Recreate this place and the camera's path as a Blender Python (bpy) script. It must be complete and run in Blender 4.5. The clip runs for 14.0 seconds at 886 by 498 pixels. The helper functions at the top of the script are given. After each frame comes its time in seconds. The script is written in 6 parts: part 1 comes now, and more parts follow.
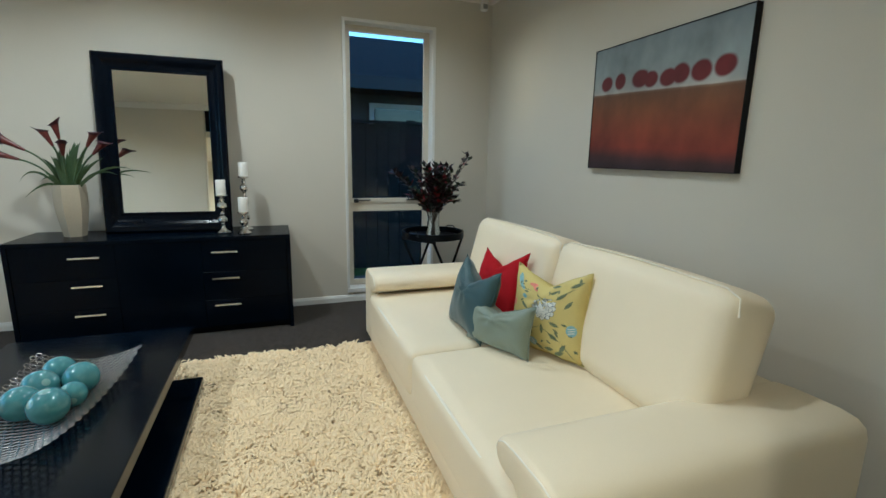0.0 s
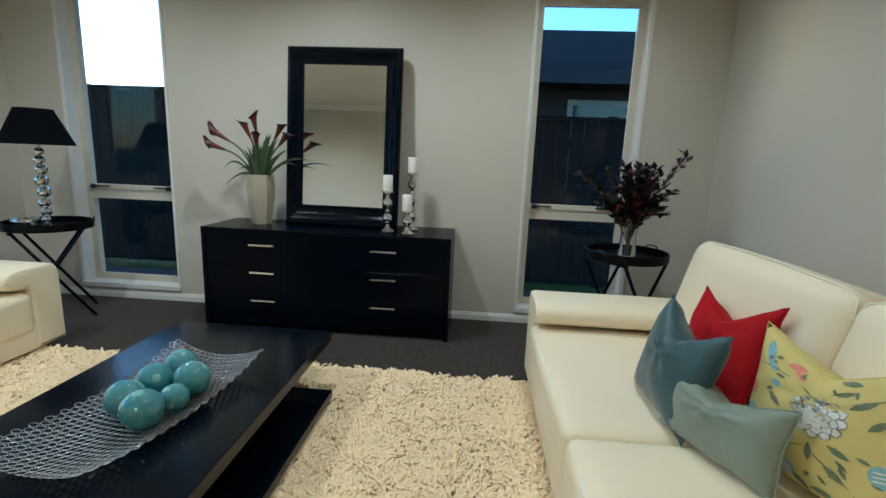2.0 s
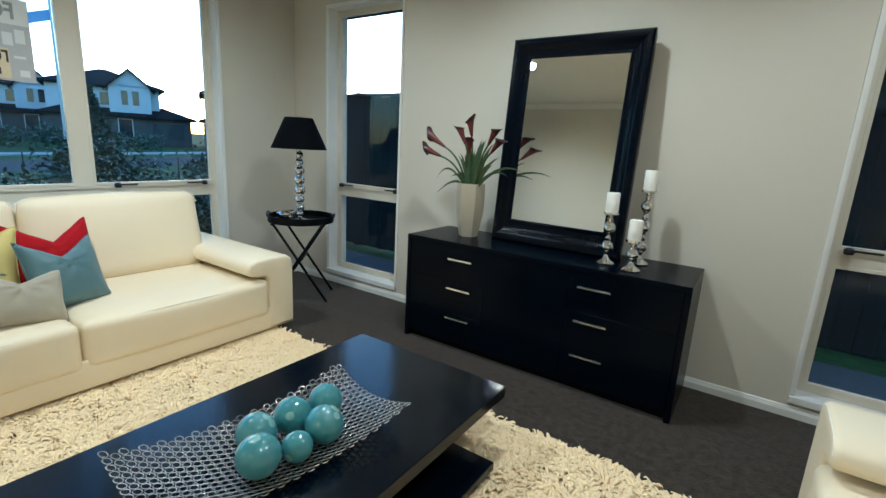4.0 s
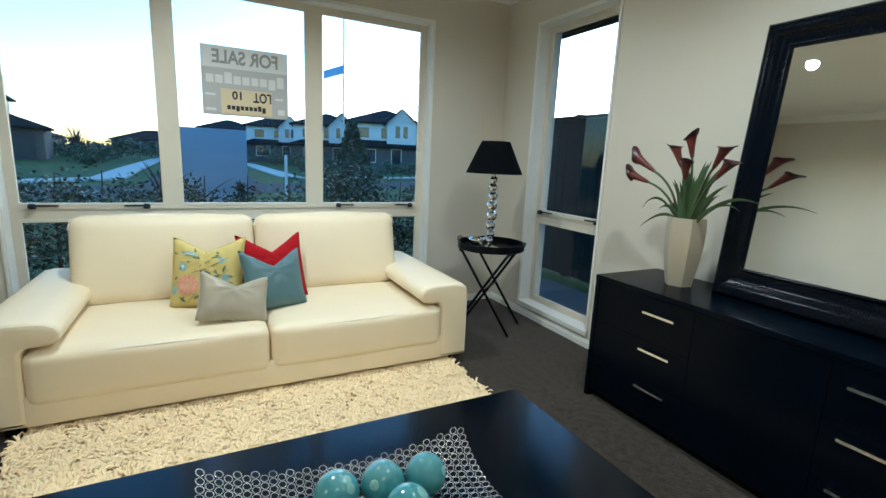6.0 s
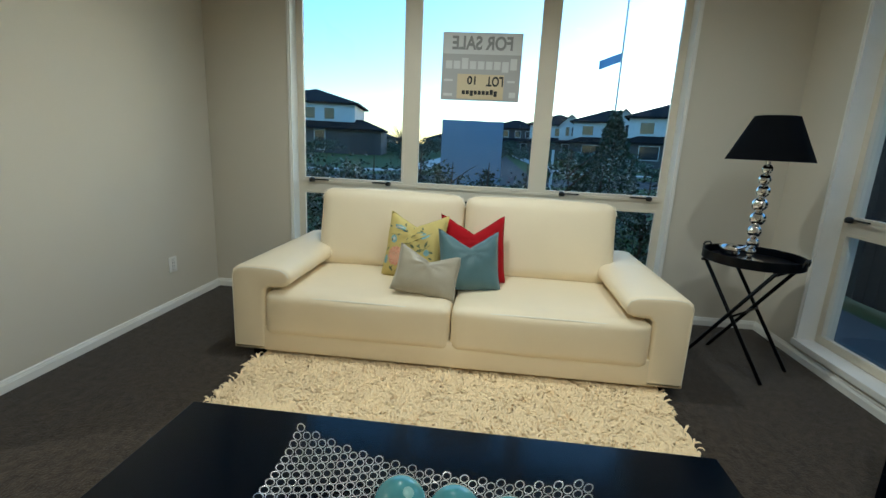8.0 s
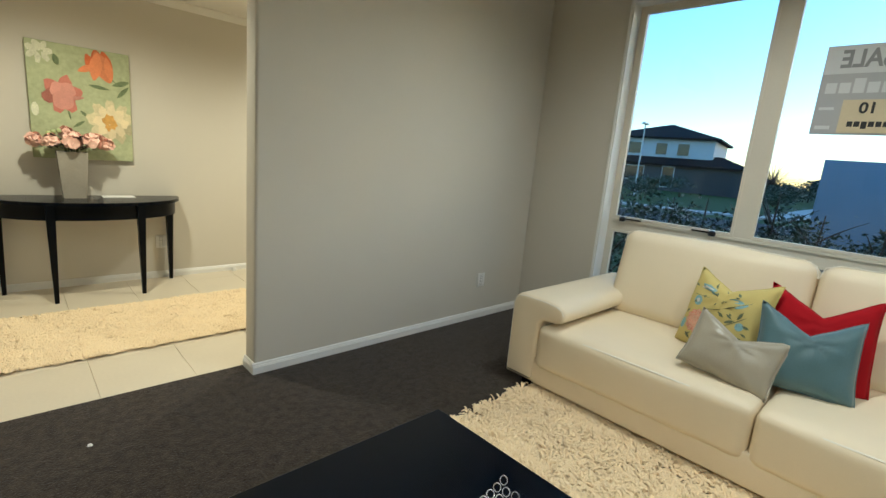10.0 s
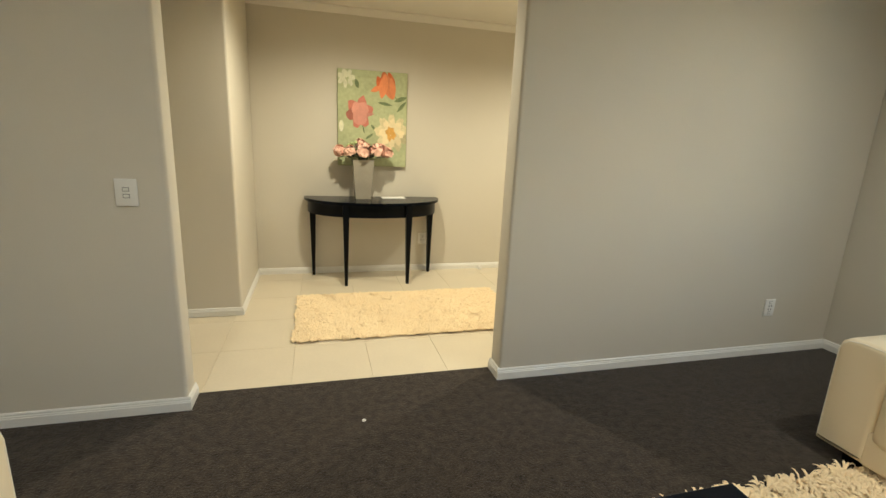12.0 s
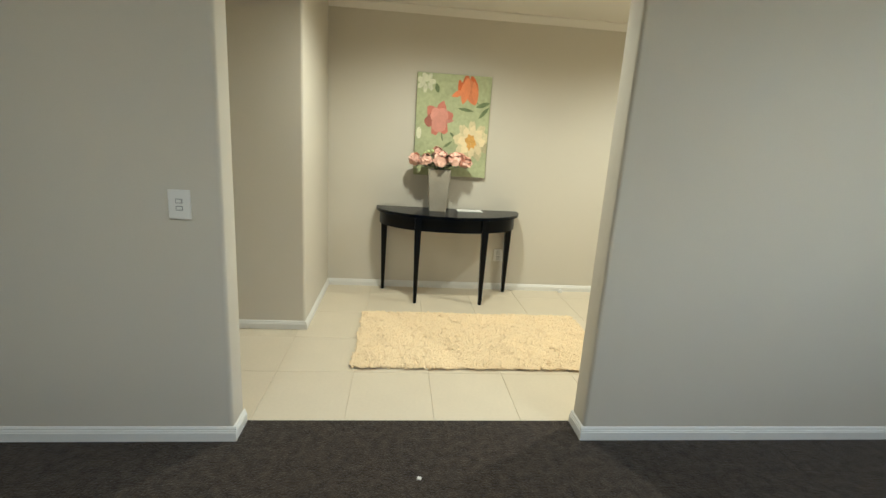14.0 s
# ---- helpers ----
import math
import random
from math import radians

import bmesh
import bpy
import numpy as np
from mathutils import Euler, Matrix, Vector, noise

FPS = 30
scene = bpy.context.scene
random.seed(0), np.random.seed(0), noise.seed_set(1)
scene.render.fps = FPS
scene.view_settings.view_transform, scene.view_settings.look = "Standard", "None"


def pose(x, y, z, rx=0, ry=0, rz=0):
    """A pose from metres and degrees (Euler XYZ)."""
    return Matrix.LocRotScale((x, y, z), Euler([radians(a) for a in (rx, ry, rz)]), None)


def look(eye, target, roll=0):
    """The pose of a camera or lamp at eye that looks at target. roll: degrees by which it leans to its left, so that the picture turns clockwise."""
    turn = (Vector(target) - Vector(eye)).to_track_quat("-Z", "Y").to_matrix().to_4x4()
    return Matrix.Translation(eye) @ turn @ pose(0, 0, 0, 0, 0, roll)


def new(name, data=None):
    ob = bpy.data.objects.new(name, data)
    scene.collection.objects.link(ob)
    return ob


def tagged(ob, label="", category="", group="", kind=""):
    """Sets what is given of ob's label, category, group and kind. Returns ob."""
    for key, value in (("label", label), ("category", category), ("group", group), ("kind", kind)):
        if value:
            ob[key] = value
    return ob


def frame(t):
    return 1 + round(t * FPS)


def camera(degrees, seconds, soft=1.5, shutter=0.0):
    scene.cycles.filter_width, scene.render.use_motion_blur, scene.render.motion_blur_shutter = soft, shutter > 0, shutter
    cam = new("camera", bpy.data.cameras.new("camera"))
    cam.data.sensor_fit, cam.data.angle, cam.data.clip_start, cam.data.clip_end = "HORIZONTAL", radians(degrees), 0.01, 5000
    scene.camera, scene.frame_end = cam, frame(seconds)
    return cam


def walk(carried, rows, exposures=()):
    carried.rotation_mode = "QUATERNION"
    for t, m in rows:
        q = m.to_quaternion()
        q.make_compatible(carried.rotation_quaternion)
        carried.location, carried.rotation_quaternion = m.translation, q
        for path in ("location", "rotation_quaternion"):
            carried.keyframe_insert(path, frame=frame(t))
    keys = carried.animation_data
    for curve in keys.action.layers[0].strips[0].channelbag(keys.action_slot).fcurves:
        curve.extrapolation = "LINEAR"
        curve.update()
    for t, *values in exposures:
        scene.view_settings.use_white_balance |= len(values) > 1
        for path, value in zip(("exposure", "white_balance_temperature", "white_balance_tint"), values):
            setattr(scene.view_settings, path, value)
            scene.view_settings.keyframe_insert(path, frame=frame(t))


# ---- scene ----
import itertools

cam = camera(87.76, 14.0, soft=1.5)
PATH = [
    (0, (0.347, 0.640, 1.372), (1.015, 2.485, 0.985), 1.04),
    (0.5, (0.451, 0.771, 1.360), (0.943, 2.671, 0.975), 1.27),
    (1, (0.510, 0.933, 1.343), (0.801, 2.874, 0.961), 1.76),
    (1.5, (0.560, 1.073, 1.321), (0.651, 3.035, 0.941), 2.05),
    (2, (0.595, 1.268, 1.305), (0.458, 3.227, 0.923), 2.32),
    (2.5, (0.634, 1.444, 1.324), (0.245, 3.368, 0.941), 1.99),
    (3, (0.629, 1.596, 1.326), (-0.002, 3.458, 0.959), 2.30),
    (3.2, (0.626, 1.656, 1.341), (-0.102, 3.479, 0.960), 2.56),
    (5.3, (0.608, 2.217, 1.399), (-0.948, 3.403, 0.981), 2.74),
    (5.5, (0.579, 2.261, 1.395), (-1.035, 3.372, 0.993), 2.55),
    (6, (0.551, 2.383, 1.389), (-1.192, 3.286, 1.006), 2.62),
    (6.5, (0.517, 2.507, 1.366), (-1.318, 3.196, 0.968), 2.90),
    (7, (0.476, 2.623, 1.334), (-1.426, 3.065, 0.901), 2.94),
    (7.5, (0.420, 2.733, 1.298), (-1.522, 2.886, 0.847), 2.98),
    (7.7, (0.388, 2.781, 1.295), (-1.561, 2.800, 0.843), 2.88),
    (9.8, (0.151, 3.009, 1.323), (-1.289, 1.674, 0.942), 5.03),
    (10, (0.123, 2.989, 1.322), (-1.240, 1.579, 0.926), 5.08),
    (10.5, (0.096, 2.969, 1.331), (-1.053, 1.390, 0.899), 4.56),
    (11, (0.117, 2.925, 1.338), (-0.794, 1.205, 0.878), 3.58),
    (11.5, (0.148, 2.838, 1.320), (-0.563, 1.025, 0.862), 2.87),
    (12, (0.135, 2.742, 1.317), (-0.383, 0.866, 0.855), 2.57),
    (12.5, (0.126, 2.651, 1.321), (-0.271, 0.747, 0.855), 2.55),
    (13, (0.135, 2.570, 1.329), (-0.211, 0.657, 0.862), 3.00),
    (13.5, (0.127, 2.484, 1.333), (-0.163, 0.560, 0.872), 3.60),
    (14, (0.071, 2.388, 1.343), (-0.128, 0.451, 0.887), 3.55),
]
walk(cam, [(t, look(eye, target, roll)) for t, eye, target, roll in PATH],
     exposures=[(0.0, 2.15, 4450, 2.0), (2.5, 2.05, 4450, 1.5), (3.0, 2.12, 4450, 1.5), (5.5, 2.48, 4450, -1.0), (7.0, 2.05, 4700, 2.0), (7.7, 1.92, 4700, 0.0), (10.0, 1.95, 4800, 3.0), (10.5, 2.0, 4850, 4.0),
                (11.5, 2.1, 5350, 5.0), (12.5, 2.1, 4950, 5.0), (14.0, 2.05, 4600, 3.0)])

# ---- plan (metres): x east, y north ----
XW, XE, YN, YS = -3.30, 2.37, 4.96, 0.524
CEIL = 2.88
TS = 0.14                      # thickness of the south wall
OX0, OX1 = -0.841, 0.757        # opening to the hall
HX, HC, HB, HCEIL = 0.690, -0.706, -1.735, 2.40
W_Z0, W_Z1 = 0.118, 2.535      # narrow windows
NE0, NE1, NW0, NW1 = 0.958, 1.788, -2.822, -1.943
BW0, BW1 = 1.212, 4.19          # wide west window
DEPTH = 0.14                   # glass behind the inner wall face
GROUND = -0.16

# ---- light ----
world = bpy.data.worlds.new("dusk")
scene.world = world
world.use_nodes = True
wn = world.node_tree
sky = wn.nodes.new("ShaderNodeTexSky")
sky.sky_type, sky.sun_disc = "NISHITA", False
sky.sun_elevation, sky.sun_rotation = radians(5.5), radians(306)
sky.air_density, sky.dust_density, sky.ozone_density = 1.0, 0.5, 2.0
wn.links.new(sky.outputs[0], wn.nodes["Background"].inputs[0])
wn.nodes["Background"].inputs[1].default_value = 0.15


def downlight_lamp(x, y, z, watts, spread=155, col=(1.0, 0.84, 0.61), blend=0.75):
    d = bpy.data.lights.new("downlight_lamp", "SPOT")
    d.energy, d.spot_size, d.spot_blend, d.shadow_soft_size, d.color = watts, radians(spread), blend, 0.05, col
    o = new("downlight_lamp", d)
    o.location = (x, y, z)


DOWNLIGHTS = [(-2.05, 2.36), (0.95, 2.36), (-2.05, 3.95), (-0.48, 3.85), (1.15, 3.95)]
DOWNLIGHT_WATTS = [27, 12, 8, 20, 10]
HALL_LIGHTS = [(-0.25, -0.50), (-2.2, -0.50)]
for (lx, ly), watts in zip(DOWNLIGHTS, DOWNLIGHT_WATTS):
    downlight_lamp(lx, ly, CEIL - 0.03, watts)
for lx, ly in HALL_LIGHTS:
    downlight_lamp(lx, ly, HCEIL - 0.03, 31, 162, (1.0, 0.78, 0.47), 0.75)


# ---- materials ----
def nodes_of(m):
    m.use_nodes = True
    nt = m.node_tree
    return nt, nt.nodes["Principled BSDF"]


def mat(name, col, rough=0.6, metal=0.0, var=0.12, scale=6.0, fine=120.0, bump=0.15, depth=0.002,
        rand=0.0, spec=None, coat=0.0, sheen=0.0, emit=0.0, per_island=False):
    m = bpy.data.materials.new(name)
    nt, b = nodes_of(m)
    N, L = nt.nodes, nt.links
    tc = N.new("ShaderNodeTexCoord")
    n1 = N.new("ShaderNodeTexNoise")
    n1.inputs["Scale"].default_value, n1.inputs["Detail"].default_value = scale, 4
    n2 = N.new("ShaderNodeTexNoise")
    n2.inputs["Scale"].default_value, n2.inputs["Detail"].default_value = fine, 3
    L.new(tc.outputs["Object"], n1.inputs["Vector"])
    L.new(tc.outputs["Object"], n2.inputs["Vector"])
    add = N.new("ShaderNodeMath")
    add.operation = "ADD"
    L.new(n1.outputs["Fac"], add.inputs[0])
    L.new(n2.outputs["Fac"], add.inputs[1])
    src = add.outputs[0]
    if rand:
        if per_island:
            g = N.new("ShaderNodeNewGeometry")
            r = g.outputs["Random Per Island"]
        else:
            r = N.new("ShaderNodeObjectInfo").outputs["Random"]
        mu = N.new("ShaderNodeMath")
        mu.operation = "MULTIPLY_ADD"
        L.new(r, mu.inputs[0])
        mu.inputs[1].default_value = rand
        L.new(src, mu.inputs[2])
        src = mu.outputs[0]
    mr = N.new("ShaderNodeMapRange")
    mr.inputs["From Min"].default_value, mr.inputs["From Max"].default_value = 0.6, 1.4 + rand
    mr.inputs["To Min"].default_value, mr.inputs["To Max"].default_value = 1 - var, 1 + var
    L.new(src, mr.inputs["Value"])
    hsv = N.new("ShaderNodeHueSaturation")
    hsv.inputs["Color"].default_value = (*col, 1)
    L.new(mr.outputs[0], hsv.inputs["Value"])
    L.new(hsv.outputs[0], b.inputs["Base Color"])
    b.inputs["Roughness"].default_value, b.inputs["Metallic"].default_value = rough, metal
    if rough > 0.08 and var > 0:
        rr = N.new("ShaderNodeMapRange")
        rr.inputs["To Min"].default_value, rr.inputs["To Max"].default_value = rough * 0.85, min(1, rough * 1.15)
        L.new(n1.outputs["Fac"], rr.inputs["Value"])
        L.new(rr.outputs[0], b.inputs["Roughness"])
    if spec is not None:
        b.inputs["Specular IOR Level"].default_value = spec
    b.inputs["Coat Weight"].default_value = coat
    b.inputs["Coat Roughness"].default_value = 0.08
    b.inputs["Sheen Weight"].default_value = sheen
    if bump:
        bp = N.new("ShaderNodeBump")
        bp.inputs["Strength"].default_value, bp.inputs["Distance"].default_value = bump, depth
        L.new(n2.outputs["Fac"], bp.inputs["Height"])
        L.new(bp.outputs[0], b.inputs["Normal"])
    if emit:
        b.inputs["Emission Color"].default_value, b.inputs["Emission Strength"].default_value = (*col, 1), emit
    return m


def glass_mat(name, col=(1, 1, 1), rough=0.0, ior=1.45):
    m = bpy.data.materials.new(name)
    nt, b = nodes_of(m)
    b.inputs["Base Color"].default_value = (*col, 1)
    b.inputs["Roughness"].default_value, b.inputs["IOR"].default_value = rough, ior
    b.inputs["Transmission Weight"].default_value = 1.0
    return m


def ramp_painting(name):
    """Canvas with a pale sky, an orange-red field and a row of soft round red trees."""
    m = bpy.data.materials.new(name)
    nt, b = nodes_of(m)
    N, L = nt.nodes, nt.links
    tc = N.new("ShaderNodeTexCoord")
    sep = N.new("ShaderNodeSeparateXYZ")
    L.new(tc.outputs["Object"], sep.inputs[0])
    noi = N.new("ShaderNodeTexNoise")
    noi.inputs["Scale"].default_value, noi.inputs["Detail"].default_value = 3.2, 5
    mp = N.new("ShaderNodeMapping")
    mp.inputs["Scale"].default_value = (1.3, 1.0, 0.9)
    L.new(tc.outputs["Object"], mp.inputs[0])
    L.new(mp.outputs[0], noi.inputs["Vector"])

    def math_node(op, a, c=None, e=None):
        n = N.new("ShaderNodeMath")
        n.operation = op
        for k, v in enumerate((a, c, e)):
            if v is None:
                continue
            if isinstance(v, (int, float)):
                n.inputs[k].default_value = v
            else:
                L.new(v, n.inputs[k])
        return n.outputs[0]
    wob = math_node("MULTIPLY_ADD", noi.outputs["Fac"], 0.10, -0.05)
    hz = math_node("ADD", sep.outputs["Z"], wob)
    rmp = N.new("ShaderNodeValToRGB")
    mr = N.new("ShaderNodeMapRange")
    mr.inputs["From Min"].default_value, mr.inputs["From Max"].default_value = -0.36, 0.36
    tilt = math_node("MULTIPLY_ADD", sep.outputs["X"], 0.045, sep.outputs["Z"])
    L.new(math_node("MULTIPLY_ADD", wob, 0.10, tilt), mr.inputs["Value"])
    L.new(mr.outputs[0], rmp.inputs[0])
    el = rmp.color_ramp.elements
    el[0].position, el[0].color = 0.0, (0.040, 0.022, 0.030, 1)
    el[1].position, el[1].color = 1.0, (0.30, 0.35, 0.38, 1)
    for p, c in ((0.07, (0.075, 0.026, 0.026, 1)), (0.16, (0.25, 0.040, 0.018, 1)), (0.30, (0.26, 0.058, 0.022, 1)), (0.46, (0.24, 0.085, 0.030, 1)), (0.575, (0.19, 0.090, 0.040, 1)),
                 (0.592, (0.24, 0.15, 0.09, 1)), (0.602, (0.56, 0.54, 0.49, 1)), (0.625, (0.48, 0.49, 0.46, 1)), (0.75, (0.36, 0.41, 0.41, 1))):
        e = el.new(p)
        e.color = c
    mask = None
    for cx, cz, rx, rz in ((-0.412, 0.150, 0.052, 0.046), (-0.292, 0.150, 0.047, 0.048), (-0.125, 0.143, 0.070, 0.052), (-0.045, 0.130, 0.055, 0.046),
                           (0.080, 0.122, 0.062, 0.048), (0.160, 0.130, 0.060, 0.052), (0.286, 0.126, 0.064, 0.052), (0.418, 0.132, 0.062, 0.052)):
        dx = math_node("DIVIDE", math_node("SUBTRACT", sep.outputs["X"], cx), rx)
        dz = math_node("DIVIDE", math_node("SUBTRACT", math_node("MULTIPLY_ADD", wob, 0.25, sep.outputs["Z"]), cz), rz)
        d = math_node("SQRT", math_node("ADD", math_node("MULTIPLY", dx, dx), math_node("MULTIPLY", dz, dz)))
        sm = N.new("ShaderNodeMapRange")
        sm.interpolation_type = "SMOOTHSTEP"
        sm.inputs["From Min"].default_value, sm.inputs["From Max"].default_value = 1.14, 0.78
        L.new(d, sm.inputs["Value"])
        mask = sm.outputs[0] if mask is None else math_node("MAXIMUM", mask, sm.outputs[0])
    mix = N.new("ShaderNodeMix")
    mix.data_type = "RGBA"
    L.new(mask, mix.inputs["Factor"])
    L.new(rmp.outputs[0], mix.inputs["A"])
    mix.inputs["B"].default_value = (0.16, 0.019, 0.021, 1)
    vr = N.new("ShaderNodeHueSaturation")
    mv = N.new("ShaderNodeMapRange")
    mv.inputs["From Min"].default_value, mv.inputs["From Max"].default_value = 0.3, 0.7
    mv.inputs["To Min"].default_value, mv.inputs["To Max"].default_value = 0.42, 0.90
    L.new(noi.outputs["Fac"], mv.inputs["Value"])
    L.new(mv.outputs[0], vr.inputs["Value"])
    L.new(mix.outputs["Result"], vr.inputs["Color"])
    L.new(vr.outputs[0], b.inputs["Base Color"])
    b.inputs["Roughness"].default_value = 0.75
    return m


M_WALL = mat("wall_paint", (0.60, 0.56, 0.47), 0.75, var=0.03, scale=1.5, fine=260, bump=0.12, depth=0.0006)
M_CEIL = mat("ceiling_paint", (0.72, 0.69, 0.62), 0.85, var=0.02, scale=2, fine=200, bump=0.05)
M_TRIM = mat("white_trim_paint", (0.76, 0.75, 0.71), 0.4, var=0.03, scale=8, bump=0.03)
M_ALU = mat("cream_aluminium", (0.66, 0.61, 0.50), 0.35, var=0.03, scale=9, bump=0.02)
M_CARPET = mat("brown_carpet", (0.040, 0.031, 0.023), 0.95, var=0.9, scale=26, fine=110, bump=0.9, depth=0.006, spec=0.1, sheen=0.15)
M_TILE = mat("cream_tile", (0.68, 0.60, 0.45), 0.35, var=0.05, scale=5, fine=60, bump=0.02, rand=0.25)
M_GROUT = mat("grout", (0.66, 0.585, 0.44), 0.9, var=0.1)
M_LEATHER = mat("cream_leather", (0.87, 0.757, 0.54), 0.5, var=0.04, scale=3, fine=420, bump=0.22, depth=0.0012)
M_SEAM = mat("pale_seam", (0.90, 0.84, 0.70), 0.5, var=0.02)
M_BLACKWOOD = mat("black_wood", (0.0012, 0.0030, 0.0068), 0.24, spec=0.07, var=0.3, scale=4, fine=150, bump=0.05, depth=0.0006)
M_TABLE = mat("blue_black_table_lacquer", (0.0012, 0.0032, 0.0075), 0.17, spec=0.24, var=0.3, scale=4, fine=150, bump=0.05, depth=0.0006)
M_BLACKSATIN = mat("black_satin", (0.002, 0.003, 0.005), 0.3, spec=0.14, var=0.2, scale=6, bump=0.04)
M_BLACKFRAME = mat("black_lacquer", (0.0016, 0.0032, 0.0070), 0.20, var=0.2, scale=5, bump=0.02, spec=0.13)
M_CHROME = mat("chrome", (0.78, 0.77, 0.75), 0.07, 1.0, var=0.05, scale=14, bump=0.0)
M_STEEL = mat("brushed_steel", (0.80, 0.83, 0.88), 0.25, 1.0, var=0.05, scale=20, bump=0.05)
M_NET = mat("pewter_rings", (0.40, 0.39, 0.37), 0.2, 1.0, var=0.15, scale=30, bump=0.1)
M_MIRROR = mat("mirror_silver", (0.88, 0.90, 0.89), 0.005, 1.0, var=0.0, bump=0.0)
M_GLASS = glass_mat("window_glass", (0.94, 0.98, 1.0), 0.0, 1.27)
M_VASEGLASS = glass_mat("vase_glass", (0.93, 0.96, 0.96))
M_SHAG = mat("shag_wool", (0.90, 0.72, 0.435), 0.95, var=0.07, scale=7, fine=60, bump=0.2, rand=0.6, sheen=0.3, per_island=True)
M_SHAGBASE = mat("shag_backing", (0.72, 0.55, 0.32), 0.95, var=0.2)
M_CANDLE = mat("white_wax", (0.80, 0.77, 0.70), 0.5, var=0.03, bump=0.03)
M_POT = mat("beige_ceramic", (0.43, 0.38, 0.28), 0.42, var=0.06, scale=10, bump=0.08)
M_STEM = mat("green_stem", (0.055, 0.092, 0.032), 0.5, var=0.3, scale=8)
M_LEAF = mat("dark_green_leaf", (0.016, 0.028, 0.014), 0.45, var=0.4, scale=9, rand=0.5, per_island=True)
M_BURG = mat("burgundy_leaf", (0.014, 0.006, 0.009), 0.4, var=0.4, scale=9, rand=0.7, per_island=True)
M_REDLEAF = mat("red_leaf", (0.20, 0.018, 0.024), 0.45, var=0.4, scale=9, rand=0.5, per_island=True)
M_CALLA = mat("red_calla", (0.11, 0.019, 0.015), 0.4, var=0.5, scale=16, fine=40)
M_CALLADARK = mat("maroon_calla_lip", (0.045, 0.008, 0.014), 0.35, var=0.5, scale=16, fine=40)
M_BALL = mat("turquoise_glaze", (0.075, 0.225, 0.25), 0.12, var=0.12, scale=9, fine=30, bump=0.0, coat=0.8)
# pale colour standing in for lamp highlights on the balls
M_BALLGLINT = mat("painted_ball_glint", (0.22, 0.40, 0.38), 0.15, var=0.1, scale=30, coat=0.8)
M_RED = mat("red_velvet", (0.36, 0.005, 0.010), 0.8, var=0.15, scale=10, fine=300, spec=0.15)
M_BLUE = mat("blue_satin", (0.036, 0.080, 0.092), 0.45, var=0.15, scale=7, fine=300, sheen=0.2)
M_PALEBLUE = mat("pale_blue_satin", (0.10, 0.18, 0.205), 0.45, var=0.15, scale=7, fine=300, sheen=0.2)
M_SAGE = mat("sage_satin", (0.22, 0.26, 0.20), 0.5, var=0.12, scale=7, fine=300, sheen=0.2)
M_SILVER = mat("silver_grey_satin", (0.41, 0.37, 0.275), 0.38, var=0.12, scale=7, fine=300, sheen=0.2)
M_YELLOW = mat("yellow_print_cotton", (0.64, 0.53, 0.17), 0.75, var=0.08, scale=12, fine=400)
M_P_WHITE = mat("print_white", (0.68, 0.68, 0.62), 0.75, var=0.1, scale=30)
M_P_GREY = mat("print_grey", (0.20, 0.23, 0.24), 0.75, var=0.2, scale=30)
M_P_OLIVE = mat("print_olive", (0.17, 0.20, 0.11), 0.75, var=0.25, scale=30)
M_P_SKY = mat("print_blue", (0.27, 0.46, 0.50), 0.75, var=0.2, scale=30)
M_P_PINK = mat("print_pink", (0.72, 0.24, 0.17), 0.75, var=0.2, scale=30)
M_PAINT = ramp_painting("tree_canvas")
M_CANVASGREEN = mat("green_canvas", (0.42, 0.45, 0.25), 0.8, var=0.18, scale=5, fine=40, bump=0.2)
M_C_ROSE = mat("rose_paint", (0.44, 0.16, 0.11), 0.8, var=0.45, scale=18, rand=1.0, per_island=True)
M_C_ORANGE = mat("orange_paint", (0.60, 0.21, 0.075), 0.8, var=0.4, scale=18, rand=1.0, per_island=True)
M_C_CREAM = mat("cream_paint", (0.70, 0.60, 0.36), 0.8, var=0.25, scale=18, rand=1.0, per_island=True)
M_C_GOLD = mat("gold_paint", (0.60, 0.34, 0.07), 0.8, var=0.3, scale=30)
M_C_LEAF = mat("leaf_paint", (0.16, 0.20, 0.09), 0.8, var=0.3, scale=18)
M_PEONY = mat("pink_petal", (0.84, 0.54, 0.42), 0.6, var=0.12, scale=25, rand=0.4, per_island=True)
M_BUD = mat("green_bud", (0.40, 0.46, 0.20), 0.6, var=0.2)
M_SHADE = mat("black_lampshade", (0.003, 0.0035, 0.005), 0.9, spec=0.06, var=0.2, scale=10, fine=300)
M_PLASTIC = mat("white_plastic", (0.76, 0.75, 0.71), 0.35, var=0.02, bump=0.0)
M_PLDARK = mat("grey_plastic", (0.30, 0.30, 0.29), 0.4, var=0.05)
M_BLACKPL = mat("black_plastic", (0.010, 0.010, 0.011), 0.4, var=0.1)
M_PAPER = mat("white_card", (0.78, 0.77, 0.73), 0.7, var=0.03)
M_LAMPGLOW = mat("lit_diffuser", (1.0, 0.90, 0.74), 0.5, var=0.0, bump=0.0, emit=3.0)
M_SIGN = mat("grey_sign_sheet", (0.42, 0.42, 0.42), 0.6, var=0.04, scale=4)
M_SIGNLIGHT = mat("pale_sign_band", (0.62, 0.63, 0.62), 0.6, var=0.03)
M_SIGNTEXT = mat("dark_sign_text", (0.26, 0.26, 0.26), 0.6, var=0.03)
M_SIGNTAG = mat("cream_sign_tag", (0.62, 0.53, 0.34), 0.6, var=0.05)
